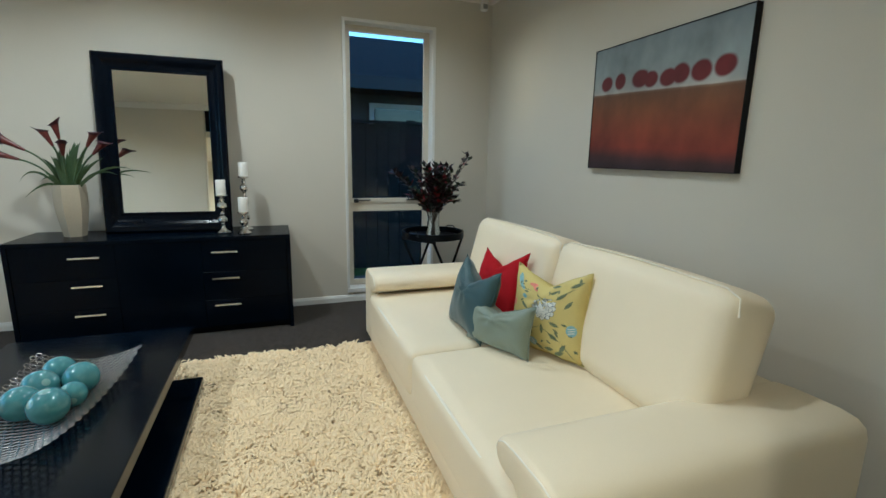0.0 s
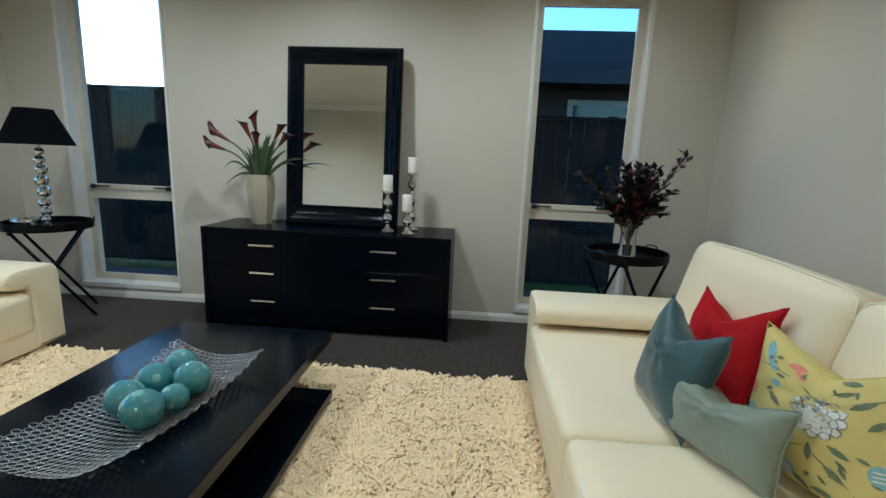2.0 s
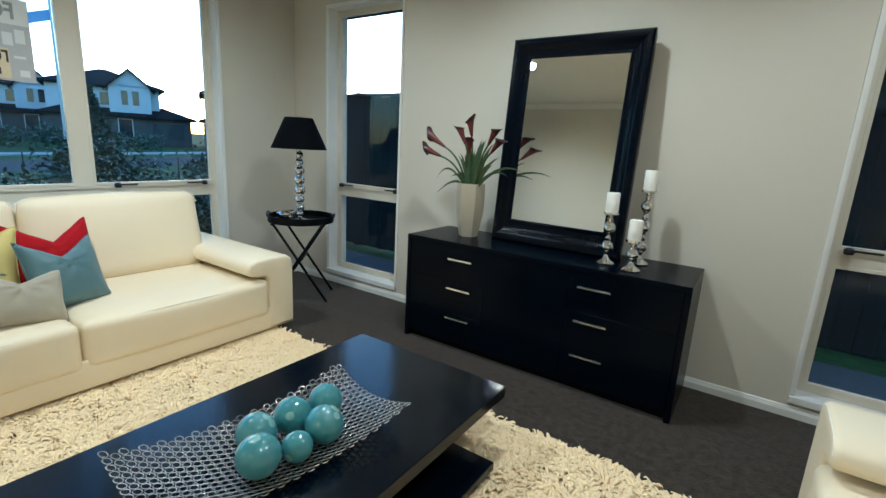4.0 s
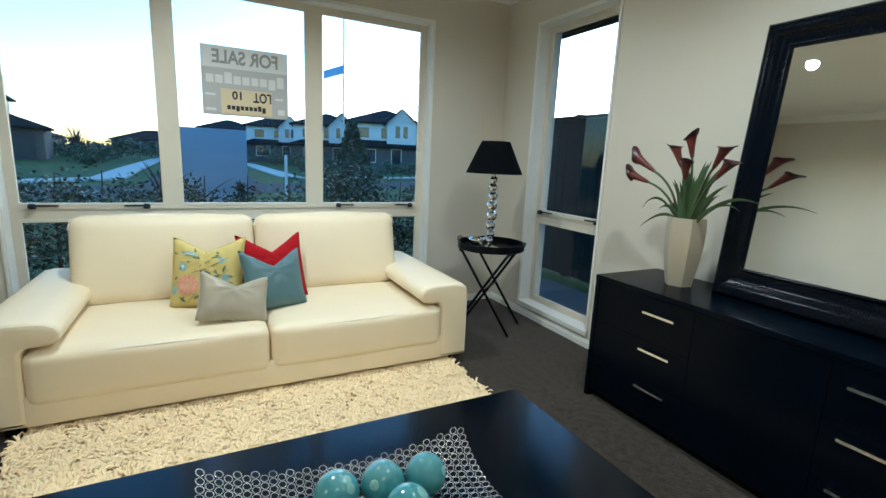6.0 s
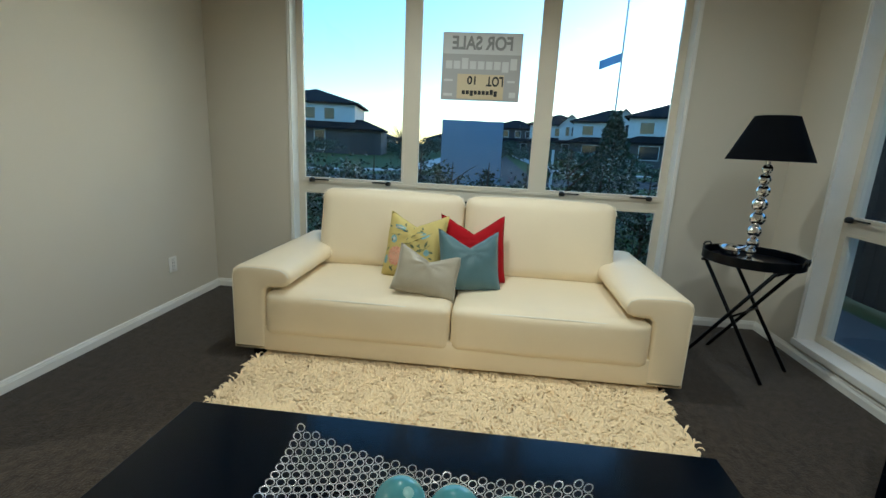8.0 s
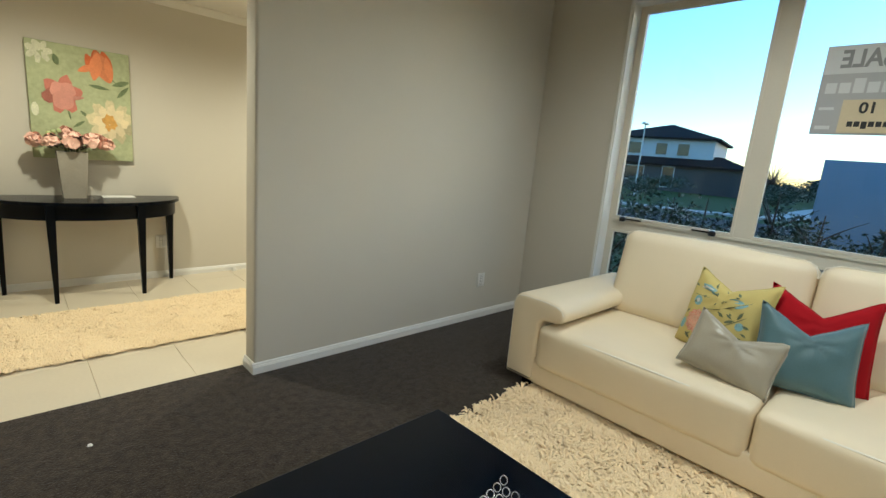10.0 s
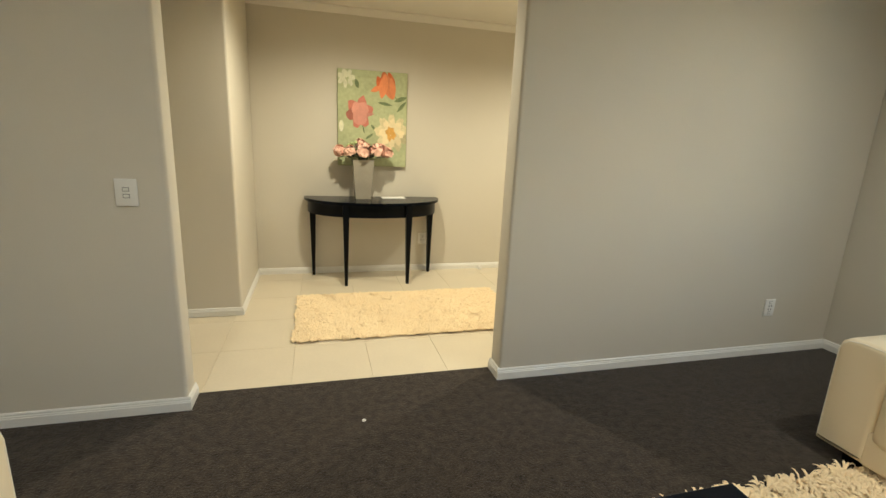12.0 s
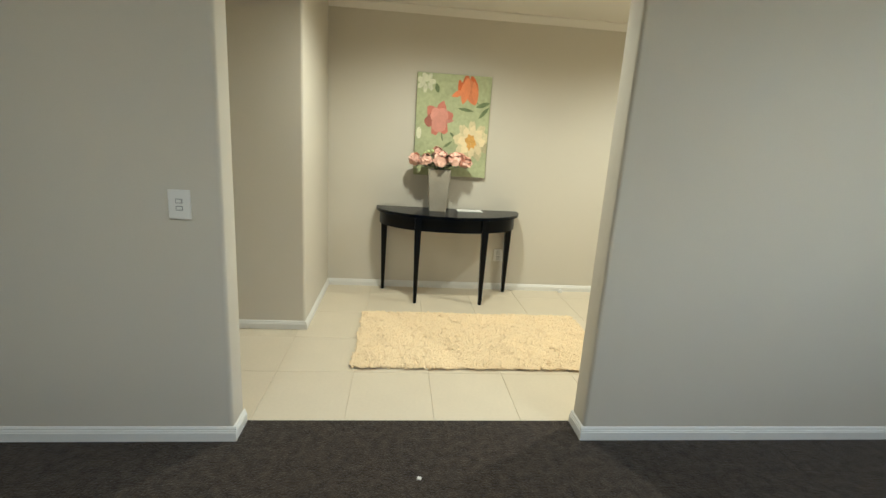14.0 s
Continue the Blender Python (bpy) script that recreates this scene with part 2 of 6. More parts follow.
M_INK = mat("black_ink", (0.02, 0.02, 0.02), 0.6, var=0.0)
M_GRASS = mat("grass", (0.048, 0.075, 0.022), 0.95, spec=0.1, var=0.45, scale=0.8, fine=14, bump=0.6, depth=0.02)
M_ROAD = mat("asphalt", (0.034, 0.035, 0.038), 0.95, spec=0.2, var=0.2, scale=0.6, fine=60, bump=0.3)
M_CONC = mat("pale_concrete", (0.36, 0.36, 0.34), 0.85, var=0.15, scale=0.9, fine=40)
M_FENCE = mat("weathered_fence", (0.012, 0.014, 0.016), 0.9, spec=0.15, var=0.3, scale=3, fine=60, bump=0.3, rand=0.5)
M_BRICK = mat("grey_brick", (0.060, 0.058, 0.057), 0.9, var=0.25, scale=3, fine=30, bump=0.3)
M_CLAD = mat("white_cladding", (0.46, 0.47, 0.48), 0.7, var=0.08, scale=2)
M_CLADGREY = mat("grey_cladding", (0.032, 0.034, 0.038), 0.8, var=0.12, scale=2)
M_ROOF = mat("dark_roof_tile", (0.011, 0.0115, 0.013), 0.9, spec=0.15, var=0.25, scale=2, fine=12, bump=0.5, depth=0.02)
M_DARKGLASS = mat("dark_window", (0.02, 0.024, 0.03), 0.08, var=0.1, bump=0.0)
M_BOARD = mat("pale_blue_board", (0.34, 0.43, 0.56), 0.5, var=0.08, scale=2)
M_BARK = mat("bark", (0.09, 0.07, 0.055), 0.9, var=0.3, scale=8, fine=50, bump=0.6, depth=0.01)
M_BUSH = mat("bush_leaf", (0.034, 0.056, 0.030), 0.5, var=0.4, scale=6, rand=0.8, per_island=True)
# pale leaf colour in place of reflections off glossy leaves
M_BUSHGLEAM = mat("bush_leaf_gleam", (0.30, 0.33, 0.30), 0.4, var=0.3, scale=6, rand=0.8, per_island=True)
M_FLAG = mat("blue_flag", (0.26, 0.36, 0.58), 0.7, var=0.1)
M_POLE = mat("galvanised_pole", (0.45, 0.46, 0.47), 0.5, 0.6, var=0.1)
M_OUTTILE = mat("dark_paving", (0.07, 0.072, 0.075), 0.8, var=0.25, scale=2, fine=50)


# ---- building helpers ----
def box(bm, x0, x1, y0, y1, z0, z1):
    v = [bm.verts.new(p) for p in itertools.product((x0, x1), (y0, y1), (z0, z1))]
    for f in ((0, 1, 3, 2), (4, 6, 7, 5), (0, 4, 5, 1), (2, 3, 7, 6), (0, 2, 6, 4), (1, 5, 7, 3)):
        bm.faces.new([v[i] for i in f])
    return bm


def boxes(*specs):
    bm = bmesh.new()
    for s in specs:
        box(bm, *s)
    return bm


def rbox(x0, x1, y0, y1, z0, z1, r=0.01, seg=3):
    bm = boxes((x0, x1, y0, y1, z0, z1))
    bmesh.ops.bevel(bm, geom=bm.edges[:], offset=r, segments=seg, affect="EDGES", profile=0.5)
    return bm


def lathe(profile, n=24, bm=None, cx=0, cy=0, sharp=0):
    """Turns (radius, height) points round z."""
    bm = bm or bmesh.new()
    rings = []
    for r, z in profile:
        if r < 1e-5:
            rings.append([bm.verts.new((cx, cy, z))])
        else:
            rings.append([bm.verts.new((cx + r * math.cos(2 * math.pi * k / n + sharp), cy + r * math.sin(2 * math.pi * k / n + sharp), z)) for k in range(n)])
    for a, c in zip(rings, rings[1:]):
        for k in range(n):
            q = [a[k % len(a)], a[(k + 1) % len(a)], c[(k + 1) % len(c)], c[k % len(c)]]
            q = list(dict.fromkeys(q))
            if len(q) > 2:
                bm.faces.new(q)
    return bm


def tube(bm, pts, r, n=8, r2=None, closed=False):
    """A round bar along points, tapering to r2."""
    pts = [Vector(p) for p in pts]
    rings, k = [], len(pts)
    for i, p in enumerate(pts):
        if closed:
            d = pts[(i + 1) % k] - pts[i - 1]
        else:
            d = pts[min(i + 1, k - 1)] - pts[max(i - 1, 0)]
        d.normalize()
        u = d.orthogonal().normalized() if i == 0 else (rings_u - d * rings_u.dot(d)).normalized()
        rings_u = u
        w = d.cross(u)
        rad = r if r2 is None else r + (r2 - r) * i / max(1, k - 1)
        rings.append([bm.verts.new(p + rad * (u * math.cos(2 * math.pi * a / n) + w * math.sin(2 * math.pi * a / n))) for a in range(n)])
    pairs = list(zip(rings, rings[1:])) + ([(rings[-1], rings[0])] if closed else [])
    for a, c in pairs:
        for j in range(n):
            bm.faces.new([a[j], a[(j + 1) % n], c[(j + 1) % n], c[j]])
    if not closed:
        bm.faces.new(rings[0][::-1])
        bm.faces.new(rings[-1])
    return bm


def curve_pts(p0, p1, p2, n=8):
    p0, p1, p2 = Vector(p0), Vector(p1), Vector(p2)
    return [(1 - t) ** 2 * p0 + 2 * t * (1 - t) * p1 + t * t * p2 for t in [i / n for i in range(n + 1)]]


def finish(name, bm, material, smooth):
    bmesh.ops.recalc_face_normals(bm, faces=bm.faces[:])
    me = bpy.data.meshes.new(name)
    bm.to_mesh(me)
    bm.free()
    for m in (material if isinstance(material, (list, tuple)) else [material]):
        me.materials.append(m)
    if smooth:
        me.shade_smooth()
        if smooth is not True:
            me.set_sharp_from_angle(angle=radians(smooth))
    return me


def part(name, bm, material, parent, label="", smooth=False):
    ob = new(name, finish(name, bm, material, smooth))
    ob.parent = parent
    return tagged(ob, label=label)


def thing(name, label, category, m=None, group="", kind=""):
    ob = new(name)
    ob.empty_display_size = 0.1
    if m is not None:
        ob.matrix_basis = m
    return tagged(ob, label, category, group, kind)


def solid(name, bm, material, label, category, m=None, group="", kind="", smooth=False):
    ob = new(name, finish(name, bm, material, smooth))
    if m is not None:
        ob.matrix_basis = m
    return tagged(ob, label, category, group, kind)


def setting(name, bm, material, label="", smooth=False):
    return solid(name, bm, material, label or name.replace("_", " "), name.split("_")[0], kind="structure", smooth=smooth)


# ---- shell of the room ----
WT = 0.24
setting("floor_carpet", boxes((XW - 0.02, XE + 0.02, YS - TS - 0.004, YN + 0.02, -0.12, 0.0)), M_CARPET, "dark brown short-pile carpet floor")
setting("ceiling", boxes((XW - WT, XE + WT, YS - TS, YN + WT, CEIL, CEIL + 0.12)), M_CEIL, "white painted plaster ceiling")
setting("wall_north", boxes(
    (XW - WT, NW0, YN, YN + WT, -0.1, CEIL), (NW1, NE0, YN, YN + WT, -0.1, CEIL), (NE1, XE + WT, YN, YN + WT, -0.1, CEIL),
    (NW0, NW1, YN, YN + WT, -0.1, W_Z0), (NE0, NE1, YN, YN + WT, -0.1, W_Z0),
    (NW0, NW1, YN, YN + WT, W_Z1, CEIL), (NE0, NE1, YN, YN + WT, W_Z1, CEIL)), M_WALL, "beige painted plaster wall with two tall windows")
setting("wall_west", boxes(
    (XW - WT, XW, HB - 0.15, BW0, -0.1, CEIL), (XW - WT, XW, BW1, YN, -0.1, CEIL),
    (XW - WT, XW, BW0, BW1, -0.1, W_Z0), (XW - WT, XW, BW0, BW1, W_Z1, CEIL)), M_WALL, "beige painted plaster wall round a wide window")
setting("wall_east", boxes((XE, XE + WT, YS - TS, YN, -0.1, CEIL)), M_WALL, "beige painted plaster wall with a painting")


def rounded_wall(x0, x1, y0, y1, z0, z1, r=0.018):
    bm = boxes((x0, x1, y0, y1, z0, z1))
    ed = [e for e in bm.edges if abs(e.verts[0].co.z - e.verts[1].co.z) > 1]
    bmesh.ops.bevel(bm, geom=ed, offset=r, segments=4, affect="EDGES", profile=0.5)
    return bm


setting("wall_south_west", rounded_wall(XW, OX0, YS - TS, YS, -0.1, CEIL), M_WALL, "beige plaster wall with rounded corner beside the hall opening", smooth=40)
setting("wall_south_east", rounded_wall(OX1, XE, YS - TS, YS, -0.1, CEIL), M_WALL, "beige plaster wall with rounded corner and light switch", smooth=40)
setting("wall_hall_back", boxes((XW, 2.8, HB - 0.15, HB, -0.1, CEIL)), M_WALL, "beige plaster wall behind the console table")
setting("wall_hall_side", rounded_wall(HX, 2.8, HB, HC, -0.1, HCEIL + 0.1), M_WALL, "beige plaster wall corner in the hall", smooth=40)
setting("wall_hall_end", boxes((2.56, 2.80, HC, YS - TS, -0.1, CEIL)), M_WALL, "plain beige wall closing the hall")
setting("ceiling_hall", boxes((XW, 2.56, HB, YS - TS, HCEIL, HCEIL + 0.1)), M_CEIL, "pale plaster hall ceiling")
setting("floor_hall", boxes((XW, 2.56, HB, YS - TS, -0.12, -0.004)), M_GROUT, "grouted bed of the hall tiles")


def baseboard(name, x0, y0, x1, y1, nx, ny, h=0.066, d=0.014):
    """A moulded skirting along a wall line, proud of it in the direction (nx, ny)."""
    prof = [(0, 0), (d, 0), (d, h * 0.62), (d * 0.8, h * 0.66), (d * 0.8, h * 0.74), (d * 0.55, h * 0.8), (d * 0.55, h * 0.9), (d * 0.2, h), (0, h)]
    bm = bmesh.new()
    ends = [[bm.verts.new((px + nx * o, py + ny * o, z)) for o, z in prof] for px, py in ((x0, y0), (x1, y1))]
    k = len(prof)
    for i in range(k):
        bm.faces.new([ends[0][i], ends[0][(i + 1) % k], ends[1][(i + 1) % k], ends[1][i]])
    bm.faces.new(ends[0])
    bm.faces.new(ends[1][::-1])
    setting(name, bm, M_TRIM, "white painted moulded skirting board")


b0 = 0.014
baseboard("baseboard_north", XW, YN, XE, YN, 0, -1)
baseboard("baseboard_west", XW, YS, XW, YN - b0, 1, 0)
baseboard("baseboard_east", XE, YS, XE, YN - b0, -1, 0)
baseboard("baseboard_south_west", XW + b0, YS, OX0 + b0, YS, 0, 1)
baseboard("baseboard_south_east", OX1 - b0, YS, XE - b0, YS, 0, 1)
baseboard("baseboard_jamb_west", OX0, YS - TS, OX0, YS, 1, 0)
baseboard("baseboard_jamb_east", OX1, YS - TS, OX1, YS, -1, 0)
baseboard("baseboard_hall_back", XW, HB, HX, HB, 0, 1, h=0.06)
baseboard("baseboard_hall_side", HX, HB + b0, HX, HC + b0, -1, 0, h=0.06)
baseboard("baseboard_hall_corner", HX, HC, 2.56, HC, 0, 1, h=0.06)


def cornice(name, x0, y0, x1, y1, nx, ny, z, s=0.075):
    prof = [(0, 0), (0, -s), (s * 0.2, -s), (s * 0.45, -s * 0.8), (s * 0.8, -s * 0.45), (s, -s * 0.2), (s, 0)]
    bm = bmesh.new()
    ends = [[bm.verts.new((px + nx * o, py + ny * o, z + h)) for o, h in prof] for px, py in ((x0, y0), (x1, y1))]
    k = len(prof)
    for i in range(k):
        bm.faces.new([ends[0][i], ends[0][(i + 1) % k], ends[1][(i + 1) % k], ends[1][i]])
    bm.faces.new(ends[0])
    bm.faces.new(ends[1][::-1])
    setting(name, bm, M_CEIL, "white coved plaster cornice", smooth=30)


cornice("trim_cornice_north", XW, YN, XE, YN, 0, -1, CEIL)
cornice("trim_cornice_south", XW, YS, XE, YS, 0, 1, CEIL)
cornice("trim_cornice_west", XW, YS, XW, YN, 1, 0, CEIL)
cornice("trim_cornice_east", XE, YS, XE, YN, -1, 0, CEIL)
cornice("trim_cornice_hall", XW, HB, HX, HB, 0, 1, HCEIL, 0.055)


# ---- windows: built facing -y, x along the wall, y = 0 at the inner wall face ----
def stay(parent, x, z, flip):
    bm = boxes((x - 0.075, x + 0.075, DEPTH - 0.052, DEPTH - 0.036, z, z + 0.010))
    sx = x + (0.062 if flip else -0.062)
    lathe([(0, z - 0.016), (0.020, z - 0.014), (0.024, z), (0.022, z + 0.014), (0.012, z + 0.022), (0, z + 0.023)], 14, bm, sx, DEPTH - 0.06)
    o = part("window_stay", bm, M_BLACKPL, parent, "black window stay")
    return o


def window(name, m, w, z0, z1, mullions, transom, label):
    win = thing(name, label, "window", m, kind="structure")
    t0, t1 = transom
    fw, f0, f1 = 0.048, DEPTH - 0.03, DEPTH + 0.035
    # lining of the opening
    part("reveal_lining", boxes((0, 0.012, -0.006, f0, z0, z1), (w - 0.012, w, -0.006, f0, z0, z1),
                                (0.012, w - 0.012, -0.006, f0, z1 - 0.012, z1)), M_TRIM, win, "white painted reveal lining")
    part("architrave", boxes((-0.014, 0.0, -0.012, 0.004, z0 - 0.03, z1 + 0.014), (w, w + 0.014, -0.012, 0.004, z0 - 0.03, z1 + 0.014),
                             (0, w, -0.012, 0.004, z1, z1 + 0.014)), M_TRIM, win, "slim white architrave")
    part("window_sill", rbox(-0.014, w + 0.014, -0.022, f0, z0 - 0.03, z0 + 0.012, 0.004, 2), M_TRIM, win, "white painted timber sill")
    part("outer_frame", boxes((0.012, fw, f0, f1, z0, z1), (w - fw, w - 0.012, f0, f1, z0, z1),
                              (fw, w - fw, f0, f1, z0 + 0.012, z0 + fw), (fw, w - fw, f0, f1, z1 - fw, z1 - 0.012)), M_ALU, win)
    part("transom_bar", boxes((fw, w - fw, f0, f1, t0, t1), (fw, w - fw, f0 - 0.012, f0, t1 - 0.022, t1 - 0.004)), M_ALU, win)
    xs = [fw] + [c for mu in mullions for c in mu] + [w - fw]
    for a, c in mullions:
        part("mullion", boxes((a, c, f0, f1, t1, z1 - fw), (a, c, f0, f1, z0 + fw, t0)), M_ALU, win)
    for k in range(0, len(xs), 2):
        a, c = xs[k], xs[k + 1]
        for lo, hi in ((z0 + fw, t0), (t1, z1 - fw)):
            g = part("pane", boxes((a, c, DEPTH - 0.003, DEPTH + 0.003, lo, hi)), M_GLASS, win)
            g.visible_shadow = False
            s = 0.018
            part("sash", boxes((a, a + s, f0 - 0.004, DEPTH - 0.005, lo, hi), (c - s, c, f0 - 0.004, DEPTH - 0.005, lo, hi),
                               (a + s, c - s, f0 - 0.004, DEPTH - 0.005, lo, lo + s), (a + s, c - s, f0 - 0.004, DEPTH - 0.005, hi - s, hi)), M_ALU, win)
    return win, t1


wn1, tz = window("window_1", Matrix.Translation((NW0, YN, 0)), NW1 - NW0, W_Z0, W_Z1, [], (0.875, 0.962), "tall narrow cream aluminium window with opening sash")
stay(wn1, 0.16, tz - 0.004, False)
stay(wn1, NW1 - NW0 - 0.16, tz - 0.004, True)
wn2, tz = window("window_2", Matrix.Translation((NE0, YN, 0)), NE1 - NE0, W_Z0, W_Z1, [], (0.875, 0.962), "tall narrow cream aluminium window beside the corner")
stay(wn2, 0.16, tz - 0.004, False)
stay(wn2, NE1 - NE0 - 0.16, tz - 0.004, True)
wn3, tz = window("window_3", pose(XW, BW0, 0, 0, 0, 90), BW1 - BW0, W_Z0, W_Z1,
                 # flecks: extra pale leaves that paint the gleam of glossy ones
                 [(2.112 - BW0, 2.212 - BW0), (3.143 - BW0, 3.246 - BW0)], (0.867, 0.961), "wide three-light cream aluminium window behind a sofa")
for sx, fl in ((0.20, False), (0.72, True), (2.24, False), (2.78, True)):
    stay(wn3, sx, tz - 0.004, fl)

# printed sheet fixed inside the middle pane, read from the street
sign = thing("for_sale_sign", "grey printed sale sheet stuck to the window glass, seen from behind", "sign", pose(XW - DEPTH + 0.012, 2.388, 1.640, 0, 0, 90))
SW, SH = 0.608, 0.495
part("sheet", boxes((0, SW, 0, 0.003, 0, SH)), M_SIGN, sign)
part("top_band", boxes((0.004, SW - 0.004, -0.002, 0, SH - 0.155, SH - 0.004)), M_SIGNLIGHT, sign, "pale upper band")
part("tag", boxes((0.125, 0.485, -0.004, -0.0005, 0.012, 0.195)), M_SIGNTAG, sign, "cream paper tag")


def lettering(parent, text, w, h, material, m):
    cu = bpy.data.curves.new("lettering", "FONT")
    cu.body, cu.align_x, cu.align_y, cu.size, cu.extrude = text, "CENTER", "CENTER", 1.0, 0.0006
    cu.offset = 0.028
    tmp = bpy.data.objects.new("lettering", cu)
    scene.collection.objects.link(tmp)
    bpy.context.view_layer.update()
    me = bpy.data.meshes.new_from_object(tmp.evaluated_get(bpy.context.evaluated_depsgraph_get()))
    bpy.data.objects.remove(tmp)
    xs = [v.co.x for v in me.vertices]
    ys = [v.co.y for v in me.vertices]
    sx, sy = w / (max(xs) - min(xs)), h / (max(ys) - min(ys))
    cx, cy = (max(xs) + min(xs)) / 2, (max(ys) + min(ys)) / 2
    for v in me.vertices:
        v.co = m @ Vector(((v.co.x - cx) * sx, (v.co.y - cy) * sy, v.co.z))
    me.materials.append(material)
    ob = new("lettering", me)
    ob.parent = parent
    return ob


FLIP = Matrix.Diagonal((-1, 1, 1, 1))
lettering(sign, "FOR SALE", 0.46, 0.10, M_SIGNTEXT, pose(SW / 2, -0.0035, SH - 0.075, 90) @ FLIP)
lettering(sign, "LOT", 0.130, 0.074, M_INK, pose(0.415, -0.0055, 0.145, 90) @ pose(0, 0, 0, 0, 0, 180))
lettering(sign, "10", 0.066, 0.062, M_INK, pose(0.235, -0.0055, 0.15, 90) @ pose(0, 0, 0, 0, 0, 180))
for bx0, bx1, bz0, bz1, mm in ((0.02, 0.09, 0.14, 0.155, M_SIGNLIGHT),
                               (0.51, 0.57, 0.14, 0.155, M_SIGNLIGHT), (0.02, 0.09, 0.03, 0.05, M_SIGNLIGHT), (0.53, 0.58, 0.03, 0.07, M_SIGNLIGHT)):
    part("printed_bar", boxes((bx0, bx1, -0.002, -0.0002, bz0, bz1)), mm, sign)
for k, (h0, h1) in enumerate(((0, 58), (0, 58), (0, 80), (0, 58), (0, 58), (0, 58), (0, 58), (-18, 58), (0, 82))):
    part("printed_block", rbox(0.030 + k * 0.062, 0.080 + k * 0.062, -0.002, -0.0002, 0.232 + h0 / 1000, 0.232 + h1 / 1000, 0.0005, 1), M_SIGNLIGHT, sign)
    part("printed_block", rbox(0.165 + k * 0.031, 0.190 + k * 0.031, -0.0056, -0.0042, 0.075 - h1 / 2000, 0.075 - h0 / 2000, 0.0003, 1), M_INK, sign)


# ---- sofas ----
def puff(x0, x1, y0, y1, z0, z1, r=0.05, crown=0.02, front=0.0, n=14, wrinkle=0.0, seed=0):
    """A stuffed block: rounded edges, faces swelling outwards a little."""
    bm = bmesh.new()
    bmesh.ops.create_cube(bm, size=2)
    bmesh.ops.subdivide_edges(bm, edges=bm.edges[:], cuts=n - 1, use_grid_fill=True)
    hx, hy, hz = (x1 - x0) / 2, (y1 - y0) / 2, (z1 - z0) / 2
    c = Vector(((x0 + x1) / 2, (y0 + y1) / 2, (z0 + z1) / 2))
    for v in bm.verts:
        u = Vector([math.copysign(abs(k) ** 0.6, k) for k in v.co])
        p = Vector((u.x * hx, u.y * hy, u.z * hz))
        q = Vector((max(-hx + r, min(hx - r, p.x)), max(-hy + r, min(hy - r, p.y)), max(-hz + r, min(hz - r, p.z))))
        d = p - q
        p = q + d.normalized() * r if d.length > 1e-6 else p
        bx, by, bz = 1 - u.x * u.x, 1 - u.y * u.y, 1 - u.z * u.z
        p.z += math.copysign(crown, u.z) * bx * by * abs(u.z) ** 2
        p.y += math.copysign(front, u.y) * bx * bz * abs(u.y) ** 2
        if wrinkle:
            p += Vector((0, 0.4, 1)) * wrinkle * noise.noise(Vector((p.x * 3, p.y * 4, p.z * 4)) + Vector((seed, 0, 0)))
        v.co = p + c
    return bm


def arm_block(profile, y0, y1, r=0.026, steps=4):
    """An upholstered arm: a closed outline in x and z drawn along y, its two ends rounded over."""
    k = len(profile)
    turn = sum(profile[i][0] * profile[(i + 1) % k][1] - profile[(i + 1) % k][0] * profile[i][1] for i in range(k))
    side = 1 if turn > 0 else -1
    nrm = []
    for i in range(k):
        a, c = profile[i - 1], profile[(i + 1) % k]
        n = Vector((c[1] - a[1], a[0] - c[0])).normalized() * side
        nrm.append(n)
    stops = [(y0 + r - r * math.cos(q), r - r * math.sin(q)) for q in [math.pi / 2 * j / steps for j in range(steps + 1)]]
    stops += [(y1 - y + y0, d) for y, d in reversed(stops)]
    bm = bmesh.new()
    rows3 = [[bm.verts.new((p[0] - n.x * d, y, p[1] - n.y * d)) for p, n in zip(profile, nrm)] for y, d in stops]
    for a, c in zip(rows3, rows3[1:]):
        for i in range(k):
            bm.faces.new([a[i], a[(i + 1) % k], c[(i + 1) % k], c[i]])
    bm.faces.new(rows3[0])
    bm.faces.new(rows3[-1][::-1])
    bmesh.ops.recalc_face_normals(bm, faces=bm.faces[:])
    return bm


